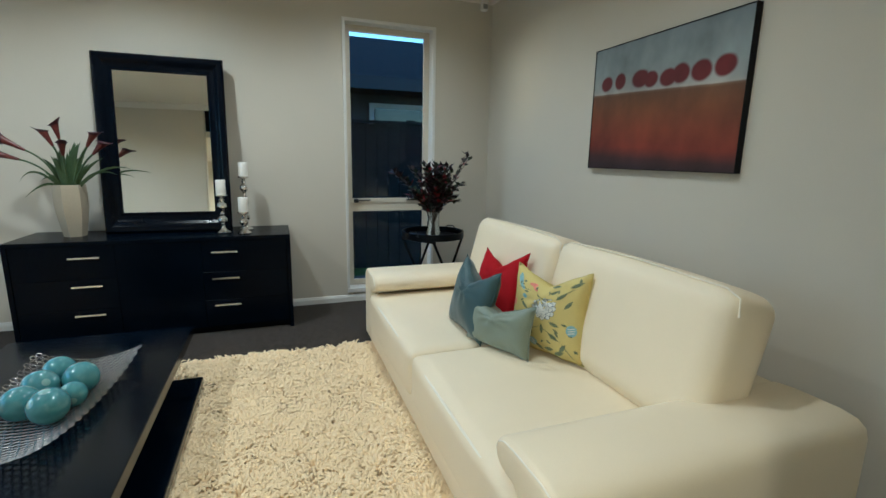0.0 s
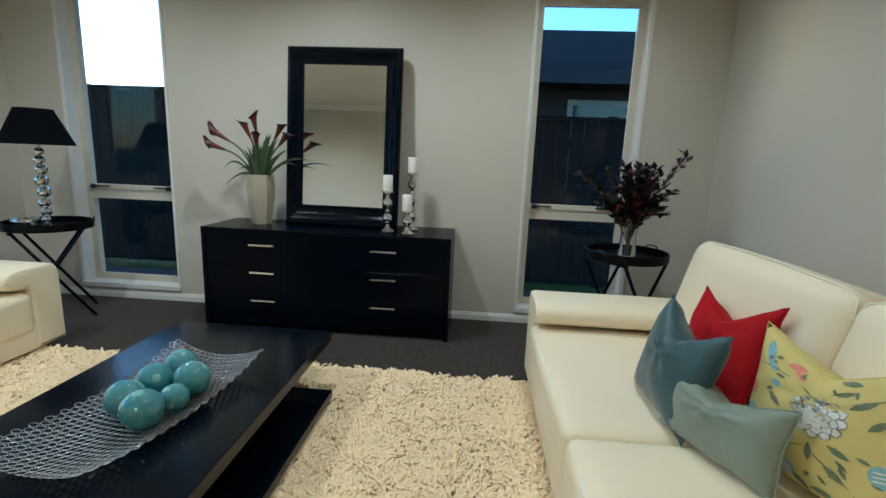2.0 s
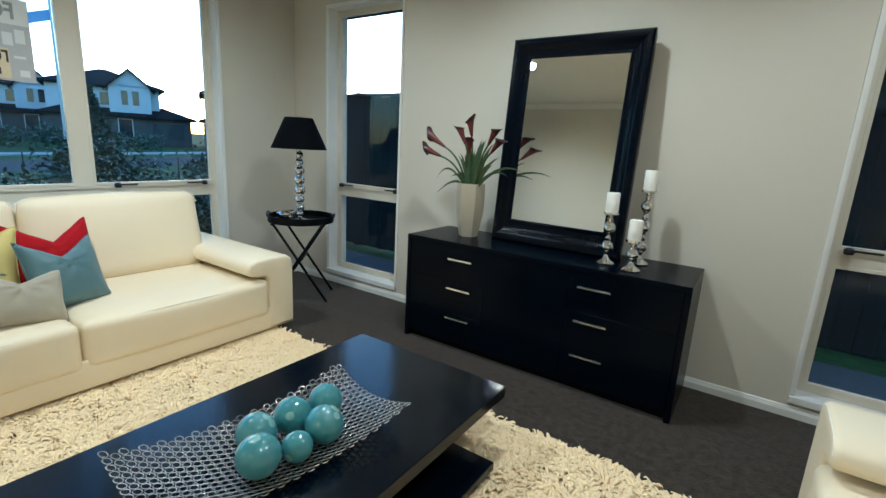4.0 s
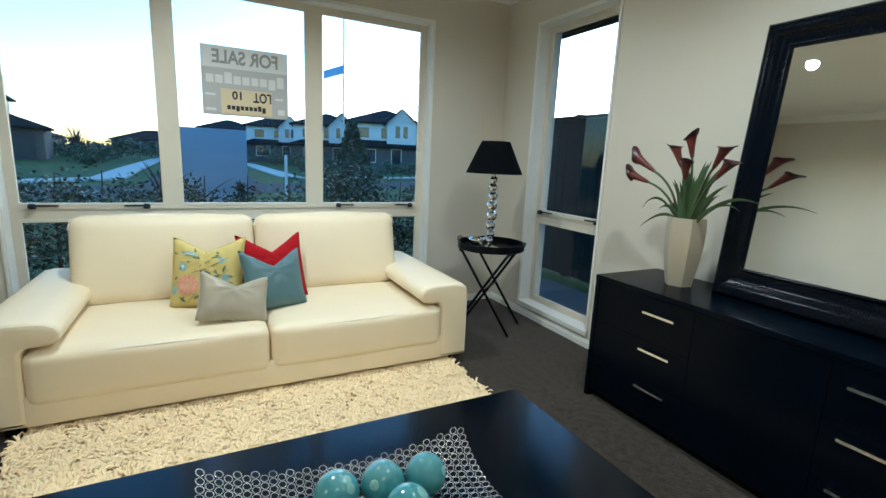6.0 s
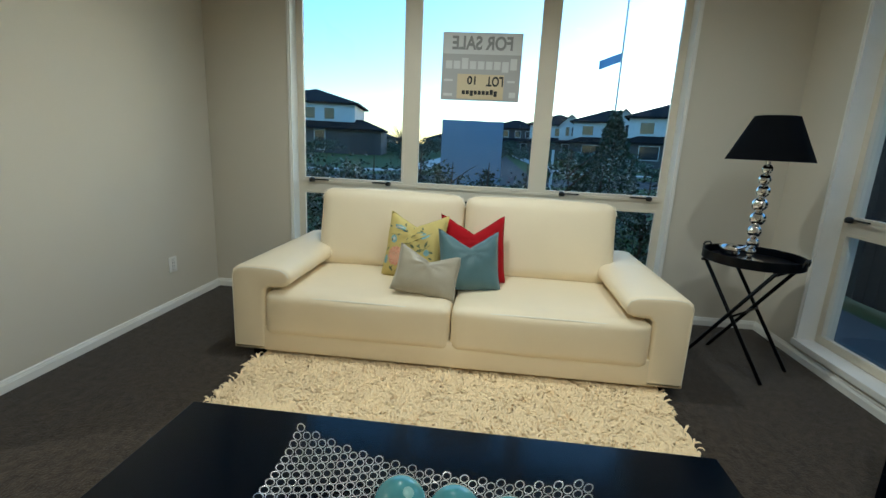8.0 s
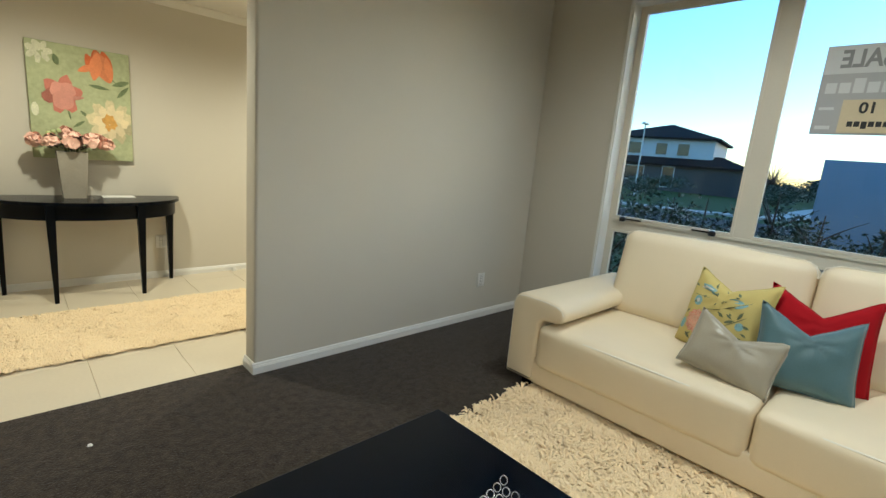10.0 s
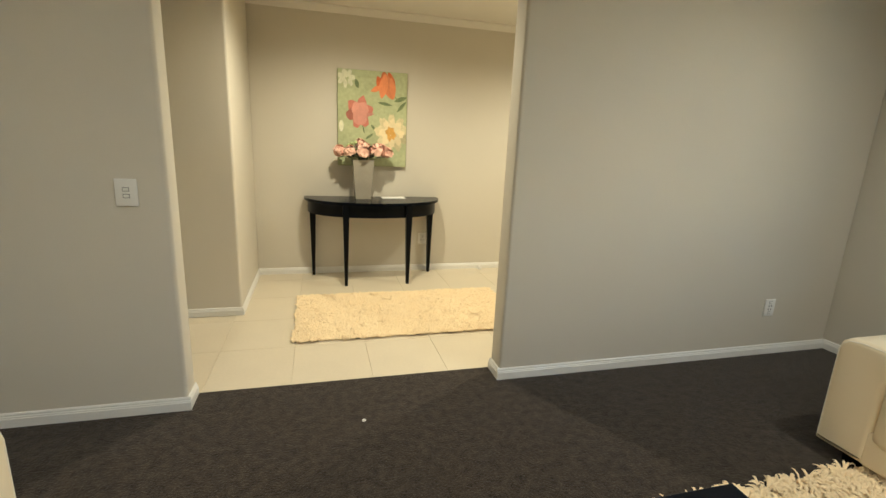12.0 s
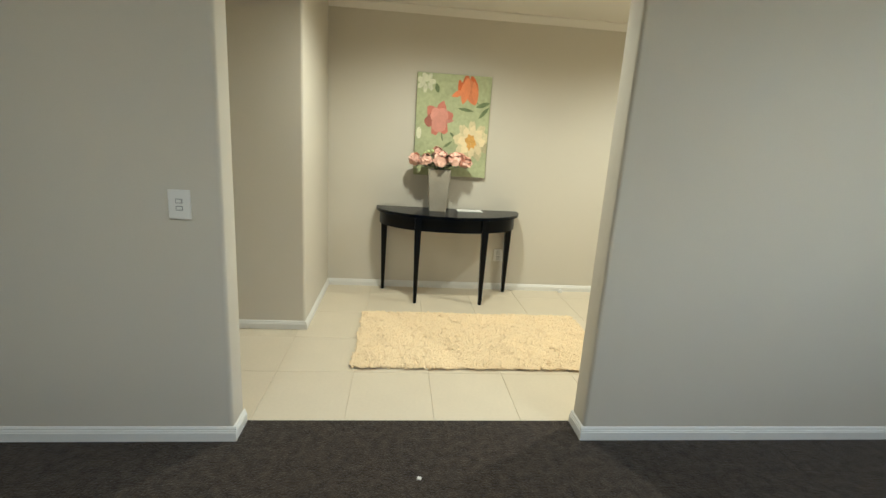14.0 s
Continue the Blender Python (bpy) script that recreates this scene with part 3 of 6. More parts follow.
def sofa(m, label):
    """Local: x along the length, front at y = 0, back at +y."""
    L, D = 2.55, 1.20
    s = thing("sofa", label, "sofa", m, group="pair of leather sofas")
    ax = L / 2
    for sgn in (-1, 1):
        prof = [(sgn * (ax - u), z) for u, z in ((0.006, 0.062), (0.0, 0.08), (0.0, 0.510), (0.010, 0.545), (0.038, 0.567), (0.090, 0.576), (0.240, 0.574), (0.305, 0.566), (0.342, 0.546), (0.356, 0.514),
                                                 (0.348, 0.482), (0.322, 0.461), (0.285, 0.452), (0.222, 0.449), (0.203, 0.432), (0.200, 0.080), (0.194, 0.062))]
        part("armrest", arm_block(prof, 0.0, D - 0.03), M_LEATHER, s, smooth=70)
        bm = bmesh.new()
        x1 = sgn * (ax - 0.022)
        tube(bm, [(sgn * (ax - u), 0.005, z) for u, z in ((0.010, 0.09), (0.010, 0.505), (0.020, 0.535), (0.045, 0.555), (0.095, 0.564), (0.240, 0.562), (0.300, 0.555), (0.332, 0.538), (0.344, 0.514))], 0.003, 6)
        part("arm_seam", bm, M_SEAM, s, "pale stitched seam")
        for yy in (0.09, D - 0.12):
            part("foot", rbox(sgn * (ax - 0.12) - 0.03, sgn * (ax - 0.12) + 0.03, yy - 0.03, yy + 0.03, 0.0, 0.07, 0.006, 2), M_BLACKSATIN, s, "dark block foot")
    ix = ax - 0.196
    part("base", rbox(-ix - 0.012, ix + 0.012, 0.004, D - 0.05, 0.062, 0.22, 0.012, 3), M_LEATHER, s, smooth=50)
    part("back_frame", rbox(-ix - 0.01, ix + 0.01, D - 0.20, D, 0.062, 0.55, 0.04, 4), M_LEATHER, s, smooth=50)
    for k, (xa, xb) in enumerate(((-ix, -0.003), (0.003, ix))):
        part("seat_cushion", puff(xa, xb, -0.012, 0.82, 0.165, 0.425, 0.045, 0.018, 0.012, wrinkle=0.005, seed=k * 7), M_LEATHER, s, smooth=True)
        bm = bmesh.new()
        tube(bm, curve_pts((xa + 0.05, 0.006, 0.402), ((xa + xb) / 2, -0.010, 0.413), (xb - 0.05, 0.006, 0.402), 10), 0.006, 6)
        part("seat_seam", bm, M_SEAM, s, "pale stitched seam")
        bc = puff(-0.515, 0.515, -0.135, 0.135, 0.0, 0.556, 0.075, 0.012, 0.025, wrinkle=0.006, seed=3 + k * 5)
        bmesh.ops.transform(bc, matrix=pose((xa + xb) / 2 * (0.516 / (ix / 2)) , 0.80, 0.395, -14), verts=bc.verts[:])
        part("back_cushion", bc, M_LEATHER, s, smooth=True)
        bm = bmesh.new()
        cx = (xa + xb) / 2 * (0.516 / (ix / 2))
        pts = [(-0.515, 0.47), (-0.500, 0.530), (-0.445, 0.552), (0, 0.565), (0.445, 0.552), (0.500, 0.530), (0.515, 0.47)]
        mm = pose(cx, 0.80, 0.395, -14)
        tube(bm, [mm @ Vector((x, -0.095, z)) for x, z in pts], 0.003, 6)
        part("back_seam", bm, M_SEAM, s, "pale stitched seam")
    return s


sofa(pose(-2.045, 2.665, 0, 0, 0, 90), "cream leather sofa with cushions standing before the wide window")
sofa(pose(0.938, 2.700, 0, 0, 0, -90), "cream leather sofa with cushions standing below the painting")


# ---- cushions ----
def pillow_map(w, h, t, chop, seed=0):
    """A function from (u, v, side) to the surface of a chopped cushion; x across, z up from its lower edge, front at -y."""
    def f(u, v, side):
        pin = 0.055
        x = u * w / 2 * (1 - pin * (1 - v * v) ** 1.0)
        z = v * h / 2 * (1 - pin * (1 - u * u))
        e = max(0.0, (1 - abs(u) ** 2.4)) * max(0.0, (1 - abs(v) ** 2.4))
        y = side * t / 2 * e ** 0.45
        dent = chop * max(0, 1 - abs(u) * 1.02) ** 1.05 * ((v + 1) / 2) ** 2.4
        z -= dent
        y += side * 0.16 * dent
        y -= side * 0.016 * math.exp(-(u / 0.07) ** 2) * max(0.0, v) ** 1.5 * (1 - v ** 6)
        y += 0.006 * math.sin(9 * u + 5 * v + seed) * max(0.0, abs(u) - 0.4) * (1 - v * v)
        fan = math.atan2(v - 0.5, u + 0.001)
        y += side * 0.009 * math.sin(fan * 8 + seed) * math.exp(-(u / 0.45) ** 2 - ((v - 0.4) / 0.45) ** 2)
        y += side * 0.006 * math.sin(16 * u + 9 * v + seed * 2) * max(0.0, abs(u) + abs(v) - 0.9) * (1 - u * u) ** 0.5
        y += 0.008 * noise.noise(Vector((u * 1.7 + seed, v * 1.7, side)))
        z += 0.004 * noise.noise(Vector((u * 3 + seed, v * 3, 5)))
        return Vector((x, y, z + h / 2))
    return f


def cushion(label, w, h, t, chop, material, m, seed=0, prints=()):
    c = thing("cushion", label, "cushion", m, group="cushions on the sofas")
    f = pillow_map(w, h, t, chop, seed)
    n = 22
    bm = bmesh.new()
    grids = []
    for side in (-1, 1):
        g = {}
        for i in range(n + 1):
            for j in range(n + 1):
                rim = i in (0, n) or j in (0, n)
                if side == 1 and rim:
                    g[i, j] = grids[0][i, j]
                else:
                    g[i, j] = bm.verts.new(f(2 * i / n - 1, 2 * j / n - 1, side))
        grids.append(g)
        for i in range(n):
            for j in range(n):
                bm.faces.new([g[i, j], g[i + 1, j], g[i + 1, j + 1], g[i, j + 1]])
    part("cover", bm, material, c, smooth=True)
    bm = bmesh.new()
    edge = [(2 * i / n - 1, -1) for i in range(n)] + [(1, 2 * i / n - 1) for i in range(n)] + [(1 - 2 * i / n, 1) for i in range(n)] + [(-1, 1 - 2 * i / n) for i in range(n)]
    tube(bm, [f(u, v, -1) for u, v in edge], 0.0028, 5, closed=True)
    part("piping", bm, material, c)
    for material2, name, group in [(m_, n_, g_) for m_, n_, ps in prints for g_ in ([ps] if n_ in ("print_shadow", "print_flower") else [[p_] for p_ in ps])]:
        bm = bmesh.new()
        for poly, lift in group:
            cu, cv = sum(p[0] for p in poly) / len(poly), sum(p[1] for p in poly) / len(poly)
            def on(u, v, lift=lift):
                return f(max(-0.97, min(0.97, u)), max(-0.97, min(0.97, v)), -1) + Vector((0, -0.0012 - lift, 0))
            rings = [[bm.verts.new(on(cu + (p[0] - cu) * r, cv + (p[1] - cv) * r)) for p in poly] for r in (1.0, 0.66, 0.33)]
            mid = bm.verts.new(on(cu, cv))
            k = len(poly)
            for a, d in zip(rings, rings[1:]):
                for i in range(k):
                    bm.faces.new([a[i], a[(i + 1) % k], d[(i + 1) % k], d[i]])
            for i in range(k):
                bm.faces.new([rings[-1][i], rings[-1][(i + 1) % k], mid])
        part(name, bm, material2, c, smooth=True)
    return c


def blob(cx, cy, rx, ry, rot=0.0, n=10, tip=0.0, wave=0.0, ph=0.0):
    """An oval or pointed leaf outline."""
    out = []
    for k in range(n):
        a = 2 * math.pi * k / n
        r = 1 + wave * math.sin(5 * a + ph)
        x, y = rx * r * math.cos(a), ry * r * math.sin(a) * (1 - tip * abs(math.cos(a)) ** 2)
        out.append((cx + x * math.cos(rot) - y * math.sin(rot), cy + x * math.sin(rot) + y * math.cos(rot)))
    return out


def bloom(cx, cy, r, rings=((7, 0.66, 0.44), (6, 0.38, 0.36), (4, 0.14, 0.24)), asp=1.0, ph=0.0):
    """Petals of a full flower: dark ones beneath pale ones."""
    pale, dark = [], []
    for q, (n, d, s) in enumerate(rings):
        for k in range(n):
            a = 2 * math.pi * k / n + ph + q * 0.5
            x, y = cx + r * d * math.cos(a), cy + asp * r * d * math.sin(a)
            dark.append((blob(x, y, r * s * 1.12, r * s * 0.98 * asp, a, 10, 0, 0.10, k), 0.0004 + q * 0.0008 + k * 0.00003))
            pale.append((blob(x + 0.04 * r * math.cos(a), y + 0.04 * r * math.sin(a) * asp, r * s * 0.86, r * s * 0.74 * asp, a, 10, 0, 0.12, k), 0.0008 + q * 0.0008 + k * 0.00003))
    return pale, dark


def sprigs(places, s=1.0, tip=0.75):
    return [(blob(u, v, 0.15 * s, 0.055 * s, a, 10, tip), 0.0) for u, v, a in places]


RUFFLED = ((12, 0.80, 0.26), (10, 0.58, 0.27), (8, 0.36, 0.25), (5, 0.15, 0.19))
fp, fd = bloom(0.12, 0.20, 0.31, RUFFLED)
rp = random.Random(31)


def scatter(n, keep, s0, s1):
    """Small leaves strewn over a print, clear of its flower (u, v, radius)."""
    out = []
    while len(out) < n:
        u, v = rp.uniform(-0.9, 0.9), rp.uniform(-0.9, 0.9)
        if math.hypot(u - keep[0], v - keep[1]) > keep[2]:
            out.append((blob(u, v, 0.12 * rp.uniform(s0, s1), 0.045 * rp.uniform(s0, s1), rp.uniform(0, 6.28), 10, 0.7), 0.0))
    return out


def stems(*runs):
    return [(blob((a + c) / 2, (b + d) / 2, math.hypot(c - a, d - b) / 2, 0.009, math.atan2(d - b, c - a)), 0.0001) for a, b, c, d in runs]


YEL_E = [(M_P_GREY, "print_shadow", fd), (M_P_WHITE, "print_flower", fp),
         (M_P_OLIVE, "print_leaf", sprigs([(-0.46, 0.12, 2.7), (-0.36, -0.16, 0.9), (0.30, 0.66, 0.3), (0.52, 0.52, 0.6), (0.42, -0.20, -0.4), (0.10, -0.36, -1.5),
                                             (-0.26, -0.46, 2.2), (-0.52, -0.62, 0.1), (0.40, -0.52, -0.5), (0.28, -0.82, 0.2), (0.62, -0.72, 0.9), (0.3, 0.88, -0.4), (0.78, 0.78, 0.3),
                                             (0.70, 0.30, 0.9), (0.52, -0.86, 0.4), (0.02, -0.84, 2.6)], 0.9)
          + scatter(34, (0.12, 0.20, 0.42), 0.35, 0.75) + stems((-0.8, 0.52, -0.2, 0.60), (-0.2, 0.60, 0.35, 0.40), (0.05, -0.3, 0.6, -0.62), (0.6, -0.62, 0.85, -0.9), (-0.6, -0.62, 0.05, -0.3), (0.4, 0.5, 0.8, 0.7))),
         (M_P_SKY, "print_bud", [(blob(-0.16, -0.74, 0.13, 0.095, -0.3), 0.0), (blob(0.80, -0.28, 0.11, 0.13), 0.0), (blob(-0.50, 0.36, 0.07, 0.06), 0.0), (blob(-0.70, 0.74, 0.07, 0.16, 0.3), 0.0), (blob(-0.62, 0.58, 0.05, 0.11, 0.9), 0.0), (blob(-0.8, -0.2, 0.06, 0.1, 0.4), 0.0)]),
         (M_P_WHITE, "print_stripe", [(blob(-0.16, -0.74 + d, 0.10, 0.012, -0.3), 0.0008) for d in (-0.05, -0.02, 0.015, 0.045)] + [(blob(0.80, -0.28 + d, 0.08, 0.012, 0.3), 0.0008) for d in (-0.05, 0.0, 0.05)]),
         (M_P_PINK, "print_petal", [(blob(-0.30, 0.80, 0.12, 0.05, 0.4), 0.0), (blob(-0.22, 0.72, 0.08, 0.04, -0.5), 0.0), (blob(-0.86, 0.1, 0.05, 0.09), 0.0)])]
gp, gd = bloom(-0.46, -0.36, 0.30, RUFFLED, ph=0.6)
YEL_W = [(M_P_PINK, "print_shadow", gd), (mat("print_blush", (0.72, 0.42, 0.28), 0.75, var=0.2, scale=30), "print_flower", gp),
         (M_P_OLIVE, "print_leaf", sprigs([(-0.2, -0.72, 0.5), (-0.6, -0.78, 2.4), (0.35, -0.1, 0.4), (0.55, 0.1, 1.2), (0.1, 0.05, 2.6), (0.6, -0.45, 0.2), (0.1, 0.45, 0.4)], 0.8)
          + scatter(18, (-0.46, -0.36, 0.4), 0.4, 0.9) + stems((-0.4, 0.0, 0.1, 0.2), (0.1, 0.2, 0.7, 0.5), (-0.8, 0.3, -0.3, 0.4), (-0.5, -0.9, -0.2, -0.6), (0.2, -0.3, 0.7, 0.1))),
         (M_P_SKY, "print_bud", [(blob(-0.45, 0.66, 0.24, 0.09, 0.1, 12, 0.2, 0.15), 0.0), (blob(-0.25, 0.55, 0.14, 0.05, -0.5, 12, 0.3), 0.0), (blob(0.35, 0.5, 0.18, 0.06, -0.3, 12, 0.4), 0.0), (blob(0.50, 0.36, 0.14, 0.05, 0.5, 12, 0.4), 0.0), (blob(-0.62, 0.18, 0.12, 0.14), 0.0), (blob(0.6, -0.15, 0.1, 0.1), 0.0), (blob(-0.85, -0.5, 0.07, 0.14), 0.0)]),
         (M_P_WHITE, "print_stripe", [(blob(-0.45, 0.66, 0.15, 0.03, 0.1), 0.0008), (blob(-0.6, 0.6, 0.1, 0.02, 0.4), 0.0008), (blob(-0.62, 0.18, 0.05, 0.06), 0.0008)])]


def leaning(x, y, z, facing, lean, roll=0):
    """A cushion at a point on the seat, its front turned towards the compass angle (0: east), leaning back."""
    return Matrix.Translation((x, y, z)) @ pose(0, 0, 0, 0, 0, facing + 90) @ pose(0, 0, 0, -lean, 0, 0) @ pose(0, 0, 0, 0, roll, 0)


SZ = 0.432
cushion("yellow cotton cushion with white peony print on the sofa seat", 0.45, 0.43, 0.15, 0.085, M_YELLOW, leaning(1.555, 2.475, SZ, 198, 9, -4), 1, YEL_E)
cushion("sage green satin lumbar cushion in front of the others", 0.43, 0.26, 0.13, 0.075, M_SAGE, leaning(1.350, 2.610, SZ, 199, 11, -2), 2)
cushion("slate blue satin cushion with a chopped top", 0.42, 0.395, 0.14, 0.11, M_BLUE, leaning(1.292, 2.88, SZ, 182, 14, 2), 3)
cushion("red velvet cushion behind the blue one", 0.42, 0.435, 0.13, 0.11, M_RED, leaning(1.49, 2.985, SZ, 187, 20, -6), 4)
cushion("yellow cotton cushion with pink flower print", 0.42, 0.44, 0.14, 0.085, M_YELLOW, leaning(-2.475, 2.35, SZ, -18, 19, -1), 5, YEL_W)
cushion("silver grey satin lumbar cushion in front of the others", 0.38, 0.29, 0.13, 0.08, M_SILVER, leaning(-2.185, 2.480, SZ, 11, 30, 12), 6)
cushion("pale blue satin cushion with a chopped top", 0.39, 0.38, 0.14, 0.11, M_PALEBLUE, leaning(-2.345, 2.752, SZ, 20, 24, 3), 7)
cushion("red velvet cushion behind the pale blue one", 0.42, 0.45, 0.12, 0.12, M_RED, leaning(-2.50, 2.765, SZ, 14, 21, 1), 8)

# ---- shag rugs ----


def shag(name, label, x0, x1, y0, y1, count, length, width, seed, base_z=0.0):
    rng = np.random.default_rng(seed)
    rug = thing(name, label, "rug")
    part("backing", rbox(x0 + 0.02, x1 - 0.02, y0 + 0.02, y1 - 0.02, base_z, base_z + min(0.022, length * 0.48), 0.005, 2), M_SHAGBASE, rug)
    px = rng.uniform(x0, x1, count)
    py = rng.uniform(y0, y1, count)
    clump = np.array([noise.noise(Vector((a * 7, b * 7, seed))) for a, b in zip(px, py)])
    clump2 = np.array([noise.noise(Vector((a * 7, b * 7, seed + 9.0))) for a, b in zip(px, py)])
    ang = np.arctan2(clump2, clump) + rng.normal(0, 0.75, count)
    ln = length * rng.uniform(0.65, 1.25, count)
    knot = np.array([noise.noise(Vector((a * 26, b * 26, seed + 4.0))) for a, b in zip(px, py)])
    hgt = ln * np.clip(rng.uniform(0.40, 0.72, count) + 0.30 * knot, 0.25, 0.90)
    out = np.sqrt(np.maximum(ln ** 2 - hgt ** 2, 1e-6))
    dx, dy = np.cos(ang), np.sin(ang)
    w = width * rng.uniform(0.7, 1.3, count)
    V, F = [], []
    b = base_z + min(0.016, length * 0.35)
    for i in range(count):
        k = len(V)
        ox, oy = -dy[i] * w[i] / 2, dx[i] * w[i] / 2
        for s, zf, wf in ((0.0, 0.0, 0.8), (0.35, 0.75, 1.0), (0.8, 1.0, 0.9), (1.12, 0.82, 0.35)):
            cx, cy, cz = px[i] + dx[i] * out[i] * s, py[i] + dy[i] * out[i] * s, b + hgt[i] * zf
            V += [(cx + ox * wf, cy + oy * wf, cz), (cx, cy, cz + w[i] * 0.45 * wf), (cx - ox * wf, cy - oy * wf, cz)]
        for r in range(3):
            p = k + 3 * r
            F += [(p, p + 1, p + 4, p + 3), (p + 1, p + 2, p + 5, p + 4)]
    me = bpy.data.meshes.new("pile")
    me.from_pydata(V, [], F)
    me.materials.append(M_SHAG)
    me.shade_smooth()
    ob = new("pile", me)
    ob.parent = rug
    tagged(ob, "cream shaggy wool pile", kind="stuff")
    return rug


shag("shag_rug", "cream shaggy wool rug under the coffee table and sofas", -2.12, 1.12, 1.56, 3.83, 105000, 0.044, 0.0118, 3)
shag("hall_rug", "cream shaggy rug on the hall tiles before the console", -1.36, 0.31, -1.03, -0.135, 46000, 0.021, 0.0090, 8, -0.002)

# ---- coffee table ----
TX0, TX1, TY0, TY1, TZ = -1.050, -0.167, 1.830, 3.625, 0.352
tab = thing("coffee_table", "low black wooden coffee table with a lower shelf on the rug", "table")
part("tabletop", rbox(TX0, TX1, TY0, TY1, TZ - 0.055, TZ, 0.004, 2), M_TABLE, tab)
part("shelf", rbox(TX0 - 0.06, TX1 + 0.06, TY0 + 0.18, TY1 - 0.18, 0.06, 0.10, 0.004, 2), M_TABLE, tab)
for yy in (TY0 + 0.35, TY1 - 0.35):
    part("leg_panel", rbox(TX0 + 0.12, TX1 - 0.12, yy - 0.03, yy + 0.03, 0.10, TZ - 0.055, 0.003, 1), M_TABLE, tab)
for xx, yy in itertools.product((TX0 + 0.05, TX1 - 0.05), (TY0 + 0.25, TY1 - 0.25)):
    part("foot", rbox(xx - 0.03, xx + 0.03, yy - 0.03, yy + 0.03, 0.012, 0.06, 0.003, 1), M_TABLE, tab)

# ring-work tray: a sagging sheet of soldered rings
BX, BY, BHX, BHY = -0.575, 2.715, 0.225, 0.43


def tray_z(u, v):
    return TZ + 0.010 + 0.072 * (abs(u) ** 2.2 * 0.55 + abs(v) ** 2.4 * 0.75) * (0.75 + 0.25 * abs(u * v))


TRAY_TURN = Matrix.Rotation(radians(-6.5), 2)


def tray_pt(u, v):
    p = TRAY_TURN @ Vector((u * BHX * (1 - 0.05 * (1 - v * v)), v * BHY * (1 - 0.03 * (1 - u * u))))
    return Vector((BX + p.x, BY + p.y, tray_z(u, v)))


tray = thing("ring_tray", "sagging pewter tray of soldered metal rings on the coffee table", "tray")
rim, inner = ([], []), ([], [])
nu, nv = 17, 34
for j in range(nv):
    for i in range(nu):
        u = -0.95 + 1.9 * (i + (0.5 if j % 2 else 0.0)) / (nu - 0.5)
        v = -0.97 + 1.94 * j / (nv - 1)
        c = tray_pt(u, v)
        tu = (tray_pt(min(1, u + 0.02), v) - tray_pt(u - 0.02, v)).normalized()
        tv = (tray_pt(u, min(1, v + 0.02)) - tray_pt(u, v - 0.02)).normalized()
        nn = tu.cross(tv).normalized()
        R, r, A, B = 0.0118, 0.0023, 12, 5
        V, F = rim if i in (0, nu - 1) or j in (0, nv - 1) else inner
        k = len(V)
        for a in range(A):
            ca, sa = math.cos(2 * math.pi * a / A), math.sin(2 * math.pi * a / A)
            rad = tu * ca + tv * sa
            for b in range(B):
                cb, sb = math.cos(2 * math.pi * b / B), math.sin(2 * math.pi * b / B)
                V.append(c + rad * (R + r * cb) + nn * (r * sb + r))
        for a in range(A):
            for b in range(B):
                F.append((k + a * B + b, k + ((a + 1) % A) * B + b, k + ((a + 1) % A) * B + (b + 1) % B, k + a * B + (b + 1) % B))
for pname, plabel, (V, F) in (("ring_mesh", "sagging sheet of soldered pewter rings", inner), ("rim", "raised outer row of pewter rings", rim)):
    me = bpy.data.meshes.new(pname)
    me.from_pydata([tuple(p) for p in V], [], F)
    me.materials.append(M_NET)
    me.shade_smooth()
    o = new(pname, me)
    o.parent = tray
    tagged(o, plabel, kind="stuff")


def ball(x, y, r, seed):
    rng = random.Random(seed)
    q = TRAY_TURN.inverted() @ Vector((x - BX, y - BY))
    z = tray_z(q.x / BHX, q.y / BHY) + 0.005 + r
    t = thing("decorative_ball", "glossy turquoise glazed ball with painted highlights lying in the ring tray", "ball", Matrix.Translation((x, y, z)), group="balls in the tray")
    bm = bmesh.new()
    bmesh.ops.create_uvsphere(bm, u_segments=32, v_segments=20, radius=r)
    part("glazed_ball", bm, M_BALL, t, smooth=True)
    # three pale caps paint the downlights' reflections onto the glaze
    for k in range(3):
        d = Vector((rng.uniform(-1, 1), rng.uniform(-1, 1), rng.uniform(-0.2, 1))).normalized()
        q = d.to_track_quat("Z", "Y").to_matrix()
        sp = rng.uniform(0.20, 0.30)
        bm = bmesh.new()
        lathe([(0, r * 1.004)] + [(r * 1.004 * math.sin(sp * f), r * 1.004 * math.cos(sp * f)) for f in (0.3, 0.6, 0.85)] + [(r * 0.998 * math.sin(sp), r * 0.998 * math.cos(sp))], 16, bm)
        bmesh.ops.transform(bm, matrix=q.to_4x4(), verts=bm.verts[:])
        part("painted_glint", bm, M_BALLGLINT, t, "pale grey-green cap painted as a lamp highlight", smooth=True)


for k, (x, y, r) in enumerate(((-0.490, 2.605, 0.068), (-0.605, 2.675, 0.066), (-0.455, 2.720, 0.050), (-0.594, 2.810, 0.066), (-0.463, 2.838, 0.066), (-0.575, 2.942, 0.063))):
    ball(x, y, r, k + 1)

